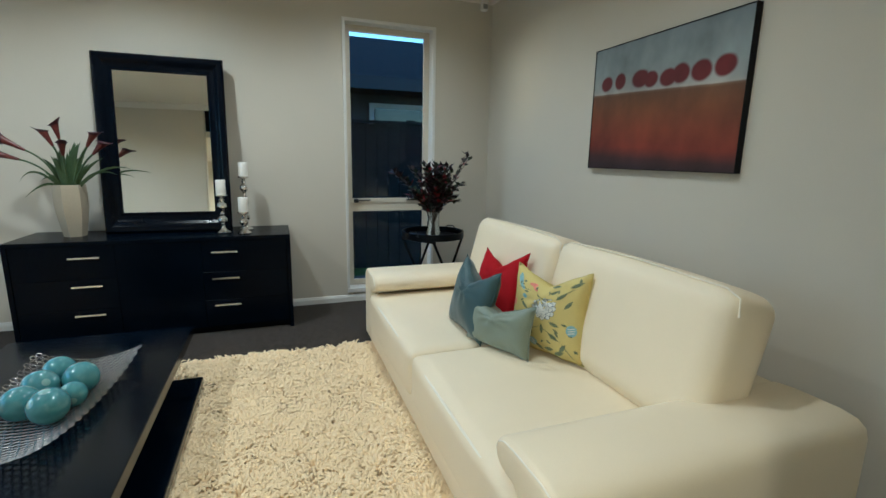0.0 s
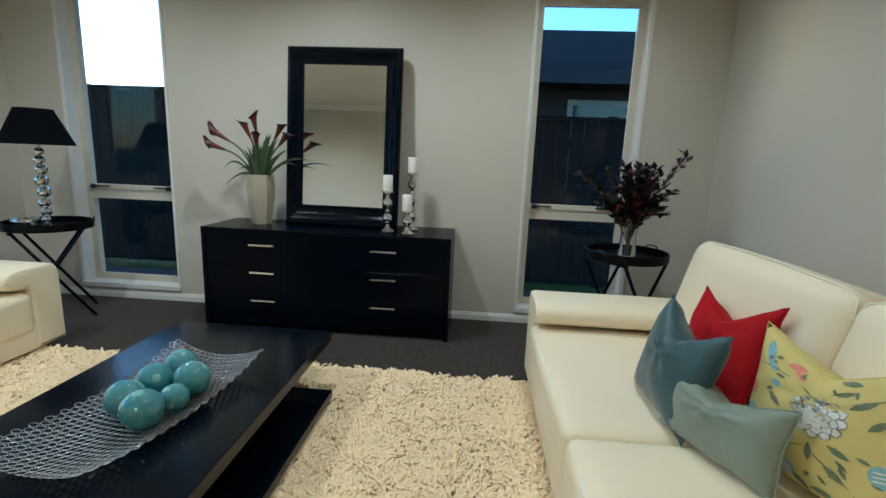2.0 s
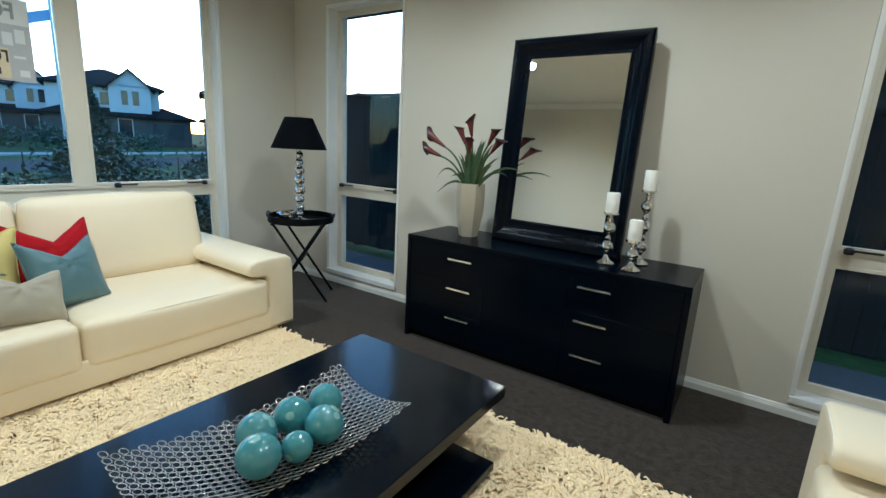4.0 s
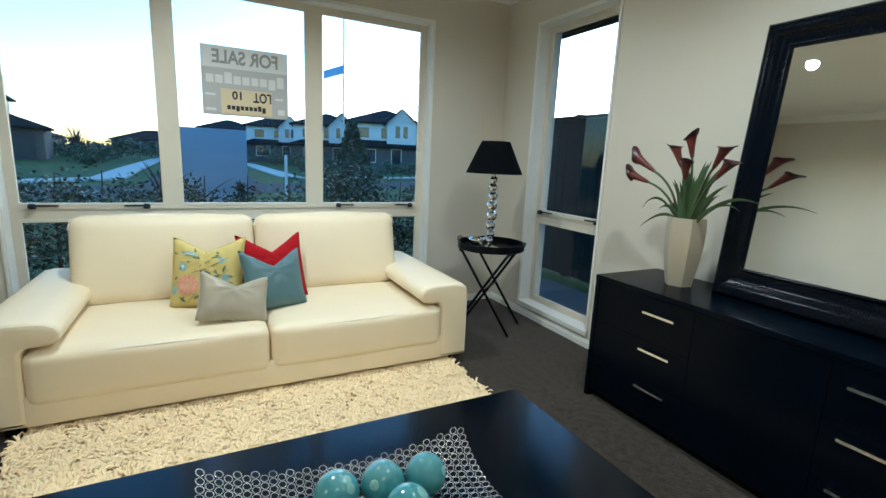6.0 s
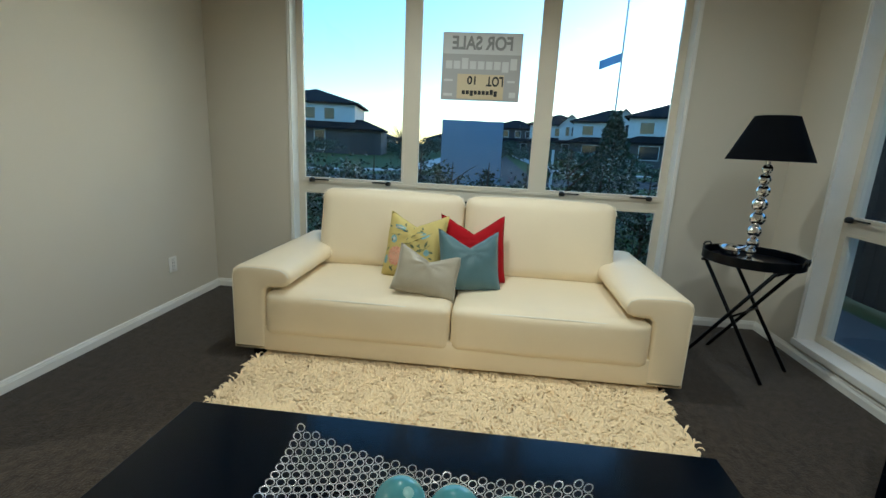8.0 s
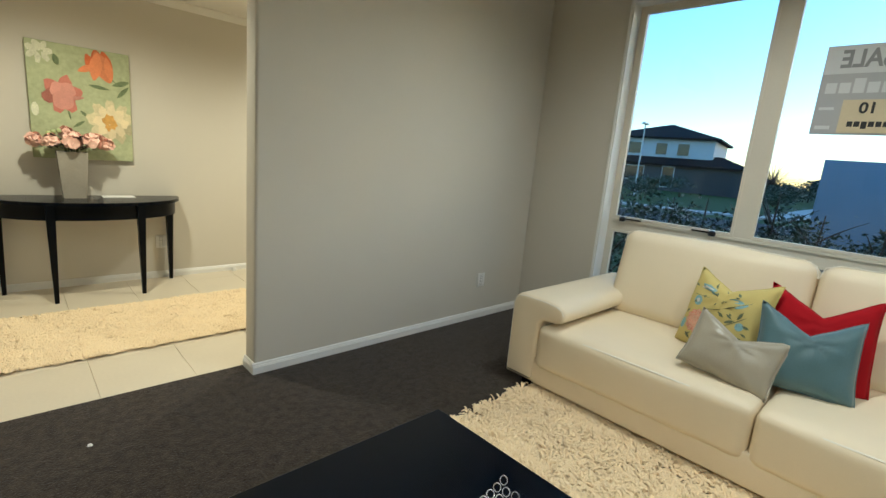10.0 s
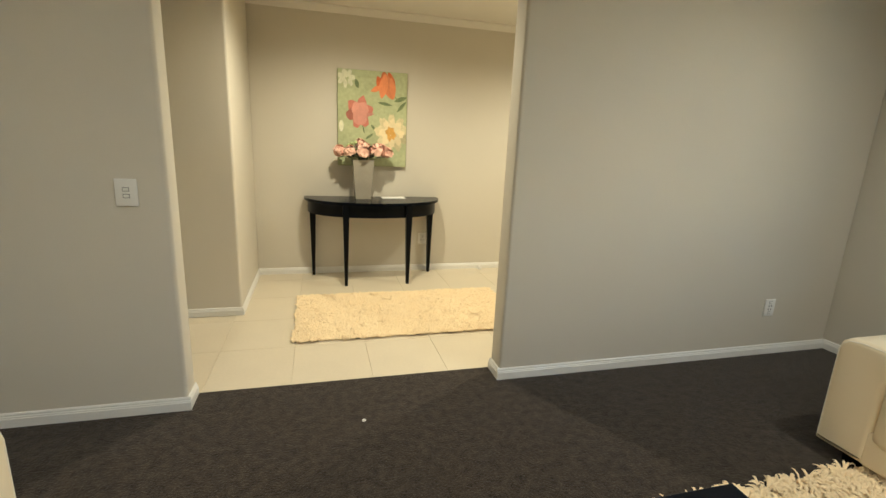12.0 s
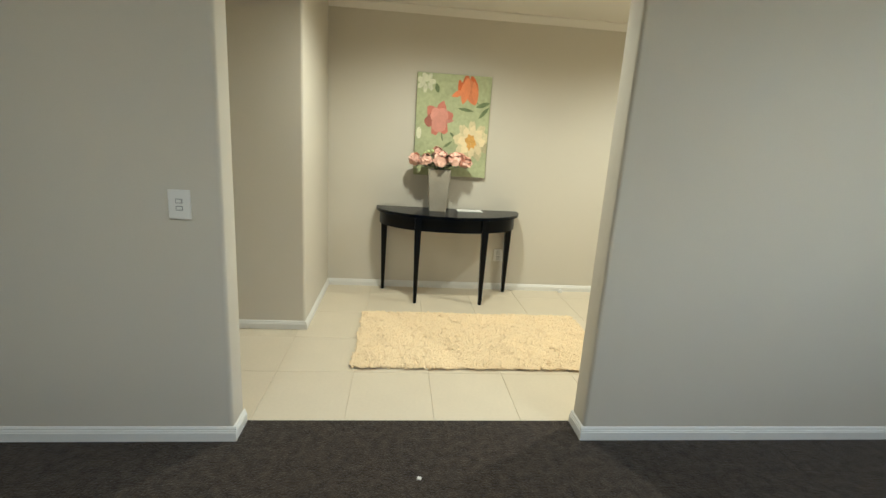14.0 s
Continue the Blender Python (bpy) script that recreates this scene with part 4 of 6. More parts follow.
# ---- dresser ----
DX0, DX1, DY0, DY1, DT = -1.388, 0.430, 4.417, 4.942, 0.762
dr = thing("dresser", "long black dresser with six drawers and steel pulls", "dresser")
part("top", rbox(DX0, DX1, DY0, DY1, DT - 0.03, DT, 0.003, 2), M_BLACKWOOD, dr)
for xa in (DX0, DX1 - 0.03):
    part("side_panel", rbox(xa, xa + 0.03, DY0 + 0.002, DY1, 0.0, DT - 0.03, 0.002, 1), M_BLACKWOOD, dr)
part("carcass", boxes((DX0 + 0.03, DX1 - 0.03, DY0 + 0.03, DY1 - 0.005, 0.05, DT - 0.03)), M_BLACKWOOD, dr)
part("plinth", boxes((DX0 + 0.03, DX1 - 0.03, DY0 + 0.05, DY0 + 0.07, 0.0, 0.05)), M_BLACKSATIN, dr)
xm = (DX0 + DX1) / 2
rows = [(0.056, 0.2690), (0.2708, 0.4900), (0.4918, 0.7310)]
for (xa, xb) in ((DX0 + 0.033, DX0 + 0.033 + 0.60), (DX1 - 0.033 - 0.60, DX1 - 0.033)):
    for z0, z1 in rows:
        d = part("drawer", rbox(xa, xb, DY0 + 0.006, DY0 + 0.03, z0, z1, 0.0008, 1), M_BLACKWOOD, dr)
part("door_panel", rbox(DX0 + 0.6348, DX1 - 0.6348, DY0 + 0.006, DY0 + 0.03, 0.056, 0.731, 0.0008, 1), M_BLACKWOOD, dr)
for hx in (-0.932, -0.046):
    for hz in (0.648, 0.444, 0.234):
        bm = boxes((hx - 0.092, hx + 0.092, DY0 - 0.022, DY0 - 0.014, hz - 0.006, hz + 0.006), (hx - 0.088, hx - 0.080, DY0 - 0.014, DY0 + 0.008, hz - 0.005, hz + 0.005),
                   (hx + 0.080, hx + 0.088, DY0 - 0.014, DY0 + 0.008, hz - 0.005, hz + 0.005))
        part("handle", bm, M_STEEL, dr, "brushed steel bar handle")

# ---- leaning mirror ----
MX0, MX1, MH, MD = -0.880, -0.004, 1.332, 0.07
mir = thing("mirror", "large mirror in a wide black lacquered frame leaning on the dresser", "mirror",
            Matrix.Translation((0, 4.745, DT)) @ pose(-0.44, 0, 0, 0, 0, -0.9) @ pose(0.44, 0, 0) @ pose(0, 0, 0, -4.9))
FW = 0.122


def frame_side(p0, p1, q0, q1):
    """A moulded rail: outer edge p0-p1, inner edge q0-q1, in the mirror's plane."""
    prof = [(0.0, 0.0), (0.0, -0.028), (0.10, -0.040), (0.28, -0.041), (0.40, -0.034), (0.52, -0.018), (0.60, -0.012), (0.88, -0.012), (0.94, -0.018), (1.0, -0.014), (1.0, 0.0)]
    bm = bmesh.new()
    rows2 = []
    for (ox, oz), (ix, iz) in ((p0, q0), (p1, q1)):
        rows2.append([bm.verts.new((ox + (ix - ox) * s, d, oz + (iz - oz) * s)) for s, d in prof])
    k = len(prof)
    for i in range(k):
        bm.faces.new([rows2[0][i], rows2[0][(i + 1) % k], rows2[1][(i + 1) % k], rows2[1][i]])
    bm.faces.new(rows2[0])
    bm.faces.new(rows2[1][::-1])
    return bm


o4 = [(MX0, 0), (MX1, 0), (MX1, MH), (MX0, MH)]
i4 = [(MX0 + FW, 0.158), (MX1 - FW, 0.158), (MX1 - FW, MH - FW), (MX0 + FW, MH - FW)]
for k in range(4):
    part("frame_rail", frame_side(o4[k], o4[(k + 1) % 4], i4[k], i4[(k + 1) % 4]), M_BLACKFRAME, mir, smooth=35)
part("mirror_glass", boxes((MX0 + FW - 0.004, MX1 - FW + 0.004, -0.008, -0.004, 0.154, MH - FW + 0.004)), M_MIRROR, mir, "silvered glass")
part("backing", boxes((MX0 + 0.01, MX1 - 0.01, 0.0005, 0.06, 0.01, MH - 0.01)), M_BLACKSATIN, mir)


# ---- candlesticks ----
def candlestick(x, y, h, knobs):
    t = thing("candlestick", "polished silver candlestick with a thick white candle on the dresser", "candlestick", Matrix.Translation((x, y, DT)), group="candlesticks on the dresser")
    ch = 0.112
    base = [(0, 0), (0.052, 0), (0.054, 0.006), (0.046, 0.012), (0.026, 0.024), (0.016, 0.038)]
    top = h - ch
    z, prof = 0.045, []
    gap = (top - 0.045 - 0.035) / knobs
    for k in range(knobs):
        c = z + gap / 2
        R = min(0.035, gap * 0.36)
        prof += [(0.012, c - gap * 0.46), (0.014, c - R)] + [(max(0.012, R * math.cos(a)), c + R * math.sin(a)) for a in (-0.9, -0.5, 0, 0.5, 0.9)] + [(0.014, c + R), (0.019, c + gap * 0.44), (0.013, c + gap * 0.48)]
        z += gap
    cup = [(0.014, top - 0.03), (0.03, top - 0.018), (0.043, top - 0.012), (0.043, top - 0.002), (0.036, top), (0, top)]
    part("stem", lathe(base + prof + cup, 28), M_CHROME, t, "polished chrome", smooth=50)
    part("candle", lathe([(0, top), (0.035, top), (0.036, top + 0.004), (0.036, h - 0.006), (0.033, h - 0.001), (0.012, h - 0.006), (0, h - 0.007)], 24), M_CANDLE, t, "unlit white pillar candle", smooth=50)
    bm = bmesh.new()
    tube(bm, [(0, 0, h - 0.008), (0.001, 0, h + 0.006)], 0.0012, 5)
    part("wick", bm, M_INK, t)


candlestick(-0.062, 4.620, 0.415, 2)
candlestick(0.095, 4.550, 0.285, 1)
candlestick(0.098, 4.760, 0.55, 3)


# ---- calla lilies in a faceted vase ----
def calla(base, d, length, face):
    """A slim rolled funnel and its dark flaring lip, drawn out to a point; two bmeshes."""
    d = Vector(d).normalized()
    u = (Vector(face) - d * d.dot(Vector(face))).normalized()
    w = d.cross(u)
    n, rings = 16, []
    for k, (r, z) in enumerate(((0.0075, 0.0), (0.0110, 0.22), (0.0140, 0.45), (0.0170, 0.64), (0.0195, 0.78), (0.0235, 0.88), (0.0285, 0.92))):
        ring = []
        for a in range(n):
            th = 2 * math.pi * a / n
            peak = max(0.0, math.cos(th)) ** 4
            late = max(0.0, (k - 3) / 3)
            rr = r * (1 + 0.12 * min(1.0, k / 4)) * (1 + 0.45 * late * peak + 0.10 * late * math.sin(3 * th + length * 90))
            zz = z * length + length * late * (0.15 * math.cos(th) + 0.16 * peak)
            ring.append(Vector(base) + d * zz + (u * math.cos(th) + w * math.sin(th)) * rr)
        rings.append(ring)
    out = []
    for lo, hi in ((0, 4), (4, 6)):
        bm = bmesh.new()
        vr = [[bm.verts.new(p) for p in ring] for ring in rings[lo:hi + 1]]
        for a, c in zip(vr, vr[1:]):
            for k in range(n):
                bm.faces.new([a[k], a[(k + 1) % n], c[(k + 1) % n], c[k]])
        out.append(bm)
    return out


pv = thing("flower_vase", "beige faceted ceramic vase of maroon calla lilies on the dresser", "vase", Matrix.Translation((-1.060, 4.70, DT)) @ Matrix.Diagonal((1.13, 1.13, 1.12, 1)))
part("pot", lathe([(0, 0), (0.060, 0), (0.071, 0.06), (0.080, 0.12), (0.087, 0.18), (0.090, 0.235), (0.090, 0.285), (0.087, 0.335), (0.083, 0.335), (0.081, 0.30), (0, 0.29)], 6, sharp=0.35), M_POT, pv, "hexagonal beige glazed pot", smooth=30)
rng = random.Random(5)
blooms = [((-0.179, -0.05, 0.548), (-0.29, -0.06, 0.615), (-0.5, -0.3, 1)), ((-0.222, -0.03, 0.490), (-0.335, -0.04, 0.528), (-0.3, -0.2, 1)),
          ((-0.040, -0.04, 0.575), (-0.082, -0.05, 0.675), (-1, -0.3, 0.2)), ((-0.014, -0.01, 0.620), (-0.028, -0.02, 0.720), (1, -0.2, 0.3)),
          ((0.150, -0.09, 0.575), (0.205, -0.11, 0.665), (1, -0.2, 0.2)), ((0.185, -0.115, 0.530), (0.255, -0.14, 0.605), (1, -0.3, 0.1)),
          ((0.020, -0.085, 0.52), (0.026, -0.10, 0.60), (0.4, -1, 0))]
for base, mouth, face in blooms:
    base, mouth = Vector(base), Vector(mouth)
    bm = bmesh.new()
    root = Vector((base.x * 0.18, base.y * 0.3, 0.30))
    knee = base - (mouth - base) * 0.9
    knee.z = max(knee.z, 0.40)
    tube(bm, curve_pts(root, (knee.x * 0.75, knee.y * 0.75, knee.z), base, 10), 0.0062, 7, 0.0055)
    part("stem", bm, M_STEM, pv, "green flower stem", smooth=True)
    funnel, lip = calla(base, mouth - base, (mouth - base).length * 1.06, face)
    b_ = part("bloom", funnel, M_CALLA, pv, "red calla bloom", smooth=True)
    part("lip", lip, M_CALLADARK, b_, "dark maroon lip", smooth=True)


def strap_leaf(bm, p0, p1, p2, w):
    pts = curve_pts(p0, p1, p2, 9)
    prev = None
    side = (pts[-1] - pts[0]).cross(Vector((0.2, 0.9, 0.3))).normalized()
    for i, p in enumerate(pts):
        ww = w * (1 - (i / 9) ** 2.2) * (0.6 + 0.4 * min(1, i / 3)) + 0.0008
        a, b, c = bm.verts.new(p - side * ww), bm.verts.new(p + Vector((0, -0.25 * ww, -0.3 * ww))), bm.verts.new(p + side * ww)
        if prev:
            bm.faces.new([prev[0], prev[1], b, a])
            bm.faces.new([prev[1], prev[2], c, b])
        prev = (a, b, c)


for k in range(44):
    a = rng.uniform(0, 2 * math.pi)
    rr = rng.uniform(0.01, 0.13)
    hh = rng.uniform(0.44, 0.585) - rr * 0.5
    if k < 7:
        a, rr, hh = rng.uniform(-0.7, 0.1), 0.05 + 0.014 * k, 0.585 + 0.01 * (k % 3)
    bm = bmesh.new()
    strap_leaf(bm, (0.035 * math.cos(a), 0.035 * math.sin(a), 0.29), (rr * 0.4 * math.cos(a), rr * 0.35 * math.sin(a), 0.30 + (hh - 0.30) * 0.7),
               (rr * math.cos(a), rr * 0.6 * math.sin(a), hh), rng.uniform(0.013, 0.021))
    part("leaf", bm, M_STEM, pv, "narrow green leaf", smooth=True)
for tx, ty, tz, mx, mz, lw in ((-0.235, -0.04, 0.355, -0.16, 0.50, 0.009), (-0.12, -0.06, 0.36, -0.07, 0.43, 0.014), (-0.20, -0.08, 0.262, -0.08, 0.40, 0.009),
                               (0.40, -0.13, 0.435, 0.22, 0.50, 0.009), (0.225, -0.09, 0.505, 0.12, 0.46, 0.013), (0.30, -0.10, 0.40, 0.18, 0.47, 0.009)):
    bm = bmesh.new()
    strap_leaf(bm, (tx * 0.12, -0.02, 0.30), (mx, ty * 0.7, mz), (tx, ty, tz), lw)
    part("leaf", bm, M_STEM, pv, "arching narrow green leaf", smooth=True)


# ---- folding tray tables ----
def tray_table(x, y, turn):
    t = thing("tray_table", "round black folding tray table with crossed legs", "side table", pose(x, y, 0, 0, 0, turn), group="tray tables by the windows")
    H = 0.680
    part("tray", lathe([(0, H), (0.272, H), (0.276, H + 0.004), (0.276, H + 0.056), (0.270, H + 0.058), (0.266, H + 0.054), (0.264, H + 0.010), (0, H + 0.009)], 48), M_BLACKSATIN, t, smooth=40)
    for s in (-1, 1):
        bm = bmesh.new()
        pts = [(s * 0.274, -0.045, H + 0.035), (s * 0.279, -0.045, H + 0.060), (s * 0.280, -0.030, H + 0.072), (s * 0.280, 0.030, H + 0.072), (s * 0.279, 0.045, H + 0.060), (s * 0.274, 0.045, H + 0.035)]
        tube(bm, pts, 0.0055, 8)
        part("tray_handle", bm, M_BLACKPL, t, "small black loop handle", smooth=True)
    for yy in (-0.17, 0.17):
        for s in (-1, 1):
            bm = bmesh.new()
            o = 0.014 if s > 0 else -0.014
            tube(bm, [(s * 0.235, yy + o, 0.0), (-s * 0.205, yy + o, H)], 0.0115, 8)
            part("leg", bm, M_BLACKSATIN, t, smooth=True)
    for s in (-1, 1):
        bm = bmesh.new()
        tube(bm, [(s * 0.205, -0.18, H - 0.01), (s * 0.205, 0.18, H - 0.01)], 0.010, 8)
        part("rail", bm, M_BLACKSATIN, t, smooth=True)
    bm = bmesh.new()
    tube(bm, [(0.015, -0.18, 0.355), (0.015, 0.18, 0.355)], 0.007, 8)
    part("pivot_bar", bm, M_BLACKSATIN, t, smooth=True)
    return H + 0.0095


LTX, LTY = -2.612, 4.468
TTZ = tray_table(LTX, LTY, 40)
tray_table(1.645, 4.50, 35)

# table lamp of stacked chrome balls
lamp = thing("table_lamp", "table lamp of stacked chrome balls with a black shade", "lamp", Matrix.Translation((-2.585, 4.435, TTZ)))
part("lamp_base", lathe([(0, 0), (0.085, 0), (0.086, 0.006), (0.07, 0.012), (0.02, 0.022), (0.012, 0.03), (0, 0.03)], 32), M_CHROME, lamp, "round chrome foot", smooth=50)
z = 0.030
for k, r in enumerate((0.030, 0.035, 0.040, 0.045, 0.045, 0.040, 0.035, 0.030)):
    bm = bmesh.new()
    off = 0.004 * (1 if k % 2 else -1)
    bmesh.ops.create_uvsphere(bm, u_segments=24, v_segments=16, radius=r)
    bmesh.ops.transform(bm, matrix=Matrix.Translation((off, 0, z + r * 0.94)), verts=bm.verts[:])
    part("chrome_ball", bm, M_CHROME, lamp, smooth=True)
    z += r * 1.84
part("lamp_neck", lathe([(0, z - 0.006), (0.012, z - 0.006), (0.012, z + 0.03), (0.018, z + 0.03), (0.018, z + 0.09), (0, z + 0.09)], 16), M_CHROME, lamp, smooth=50)
s0, s1 = z + 0.022, z + 0.272
part("shade", lathe([(0.225, s0), (0.112, s1), (0.109, s1), (0.222, s0 + 0.001), (0.225, s0)], 48), M_SHADE, lamp, "black tapered fabric shade", smooth=60)
bm = bmesh.new()
for a in range(3):
    th = a * 2 * math.pi / 3
    tube(bm, [(0, 0, s0 + 0.12), (0.165 * math.cos(th), 0.165 * math.sin(th), s0 + 0.13)], 0.002, 5)
part("shade_spider", bm, M_CHROME, lamp)
# small silver ornament beside the lamp
orn = thing("ornament", "small silver bird-shaped ornament lying on the tray table", "ornament", pose(-2.73, 4.385, TTZ, 0, 0, 20) @ Matrix.Scale(1.25, 4))
bm = lathe([(0, 0.0), (0.03, 0.004), (0.046, 0.022), (0.044, 0.045), (0.026, 0.062), (0, 0.066)], 20)
bmesh.ops.transform(bm, matrix=Matrix.Diagonal((1.35, 0.85, 1, 1)), verts=bm.verts[:])
part("body", bm, M_CHROME, orn, smooth=True)
bm = bmesh.new()
tube(bm, curve_pts((0.03, 0, 0.04), (0.09, 0, 0.05), (0.11, 0, 0.085), 8), 0.016, 8, 0.004)
part("tail", bm, M_CHROME, orn, smooth=True)


# ---- dark foliage in a glass vase ----
gv = thing("foliage_vase", "clear glass vase of dark burgundy foliage on the tray table", "vase", Matrix.Translation((1.645, 4.49, TTZ)))
part("glass", lathe([(0, 0.0), (0.064, 0.0), (0.067, 0.004), (0.055, 0.09), (0.050, 0.16), (0.060, 0.235), (0.074, 0.29), (0.071, 0.29), (0.057, 0.235), (0.046, 0.16), (0.051, 0.09), (0.061, 0.016), (0, 0.015)], 32), M_VASEGLASS, gv, "clear flared glass", smooth=50)
rng = random.Random(11)


def leaf_quad(bm, p, d, L, w, nrm):
    d = Vector(d).normalized()
    s = d.cross(nrm).normalized()
    if s.length < 0.1:
        s = d.orthogonal()
    up = s.cross(d)
    a = bm.verts.new(p)
    b1, b2 = bm.verts.new(p + d * L * 0.45 + s * w), bm.verts.new(p + d * L * 0.45 - s * w)
    m1 = bm.verts.new(p + d * L * 0.5 - up * w * 0.35)
    e = bm.verts.new(p + d * L - up * L * 0.12)
    for f in ((a, b1, m1), (a, m1, b2), (b1, e, m1), (m1, e, b2)):
        bm.faces.new(f)


leafs = {"b": bmesh.new(), "g": bmesh.new(), "r": bmesh.new()}
for k in range(54):
    a = rng.uniform(0, 2 * math.pi)
    R = rng.uniform(0.03, 0.27)
    H = rng.uniform(0.32, 0.63) - 0.45 * max(0, R - 0.15)
    if k < 3:
        a, R, H = 0.15 + 0.15 * k, 0.33 + 0.03 * k, 0.66 + 0.03 * k
    if 3 <= k < 6:
        a, R, H = math.pi + 0.2 * (k - 4), 0.32 + 0.03 * (k - 3), 0.55
    tip = Vector((R * math.cos(a), R * 0.75 * math.sin(a), H))
    root = Vector((-0.02 * math.cos(a), -0.02 * math.sin(a), 0.02))
    pts = curve_pts(root, (tip.x * 0.25, tip.y * 0.25, 0.36), tip, 12)
    bm = bmesh.new()
    tube(bm, pts, 0.0028, 5, 0.0012)
    part("stem", bm, M_BARK, gv)
    for i in range(4, 13):
        for q in range(3 if k >= 3 else 2):
            d = Vector((rng.uniform(-1, 1), rng.uniform(-1, 1), rng.uniform(-0.5, 0.9))) + (pts[min(i + 1, 12)] - pts[i - 1]).normalized() * 0.9
            key = rng.choices("bgr", (0.56, 0.32, 0.12))[0]
            leaf_quad(leafs[key], pts[i] + Vector((rng.uniform(-1, 1), rng.uniform(-1, 1), rng.uniform(-1, 1))) * 0.008, d, rng.uniform(0.045, 0.075), rng.uniform(0.016, 0.026),
                      Vector((rng.uniform(-0.4, 0.4), rng.uniform(-0.4, 0.4), 1)))
part("burgundy_leaves", leafs["b"], M_BURG, gv, "dark burgundy leaves", smooth=True)
part("green_leaves", leafs["g"], M_LEAF, gv, "dark green leaves", smooth=True)
part("red_leaves", leafs["r"], M_REDLEAF, gv, "red young leaves", smooth=True)

# ---- wall painting with red trees ----
PY0, PY1, PZ0, PZ1 = 2.210, 3.286, 1.325, 2.062
wp = thing("painting", "unframed canvas painting of red round trees over an orange field", "painting", pose(XE - 0.02, (PY0 + PY1) / 2, (PZ0 + PZ1) / 2, 0, 0, -90))
pw, ph = (PY1 - PY0) / 2, (PZ1 - PZ0) / 2
part("canvas", boxes((-pw + 0.004, pw - 0.004, -0.012, 0.018, -ph + 0.004, ph - 0.004)), M_PAINT, wp)
part("edge_strip", boxes((-pw, -pw + 0.004, -0.016, 0.02, -ph, ph), (pw - 0.004, pw, -0.016, 0.02, -ph, ph), (-pw + 0.004, pw - 0.004, -0.016, 0.02, -ph, -ph + 0.004),
                         (-pw + 0.004, pw - 0.004, -0.016, 0.02, ph - 0.004, ph)), M_BLACKSATIN, wp, "thin dark edge strip")

# ---- alarm sensor, sockets, switch ----
sn = thing("alarm_sensor", "small white alarm sensor high in the corner of the room", "sensor", pose(XE - 0.10, YN - 0.02, 2.735, 0, 0, 0))
part("housing", rbox(-0.03, 0.03, -0.035, 0.02, 0, 0.11, 0.012, 3), M_PLASTIC, sn, smooth=40)
part("lens", rbox(-0.022, 0.022, -0.040, -0.033, 0.015, 0.055, 0.003, 2), M_PLDARK, sn, "frosted lens")


def wall_plate(name, label, m, switches):
    p = thing(name, label, name.replace("_", " "), m)
    part("plate", rbox(-0.042, 0.042, -0.009, 0.0, -0.058, 0.058, 0.004, 3), M_PLASTIC, p, smooth=40)
    for z in switches:
        part("rocker", rbox(-0.010, 0.010, -0.0135, -0.0085, z - 0.006, z + 0.006, 0.002, 2), M_PLASTIC, p)
        part("rocker_surround", boxes((-0.013, 0.013, -0.0096, -0.009, z - 0.009, z + 0.009)), M_PLDARK, p, "grey surround")
    return p


wall_plate("light_switch", "white two-gang light switch plate on the wall", pose(0.915, YS, 1.042, 0, 0, 180), (0.014, -0.014))
so1 = wall_plate("power_socket", "white power socket plate low on the wall", pose(-2.728, YS, 0.332, 0, 0, 180), (0.035, -0.035))
so2 = wall_plate("power_socket", "white power socket plate behind the console table", pose(-0.87, HB, 0.335, 0, 0, 180), (0.035, -0.035))
for so_ in (so1, so2):
    for zz in (0.012, -0.012):
        part("pin_slot", boxes((-0.012, -0.006, -0.0098, -0.009, zz - 0.005, zz + 0.005), (0.006, 0.012, -0.0098, -0.009, zz - 0.005, zz + 0.005)), M_INK, so_)
ds = thing("door_stop", "small white rubber door stop on the hall floor by the wall", "door stop", pose(-1.50, HB + 0.04, 0.0))
part("bumper", lathe([(0, 0), (0.020, 0), (0.022, 0.012), (0.014, 0.030), (0, 0.034)], 16), M_PLASTIC, ds, smooth=50)
sp = solid("paper_scrap", lathe([(0, 0.0), (0.011, 0.001), (0.008, 0.006), (0, 0.007)], 7), M_PAPER, "tiny white scrap lying on the carpet", "scrap", pose(-0.055, 0.780, 0.0))

# ---- downlights ----
for k, (lx, ly) in enumerate(DOWNLIGHTS + HALL_LIGHTS):
    zc = CEIL if k < len(DOWNLIGHTS) else HCEIL
    dl = thing("downlight", "round recessed white downlight glowing in the ceiling", "downlight", Matrix.Translation((lx, ly, zc)), group="ceiling downlights")
    part("bezel", lathe([(0.046, -0.001), (0.058, -0.001), (0.060, -0.005), (0.056, -0.009), (0.046, -0.007), (0.046, -0.001)], 32), M_TRIM, dl, smooth=50)
    part("diffuser", lathe([(0, -0.002), (0.046, -0.002), (0.046, -0.004), (0, -0.004)], 32), M_LAMPGLOW, dl, "lit diffuser")

# ---- hall: console table, vase, card, canvas ----
con = thing("console_table", "black half-round console table with tapered legs against the hall wall", "table", pose(-0.370, HB + 0.016, 0))
CT, CR, CD = 0.755, 0.635, 0.50


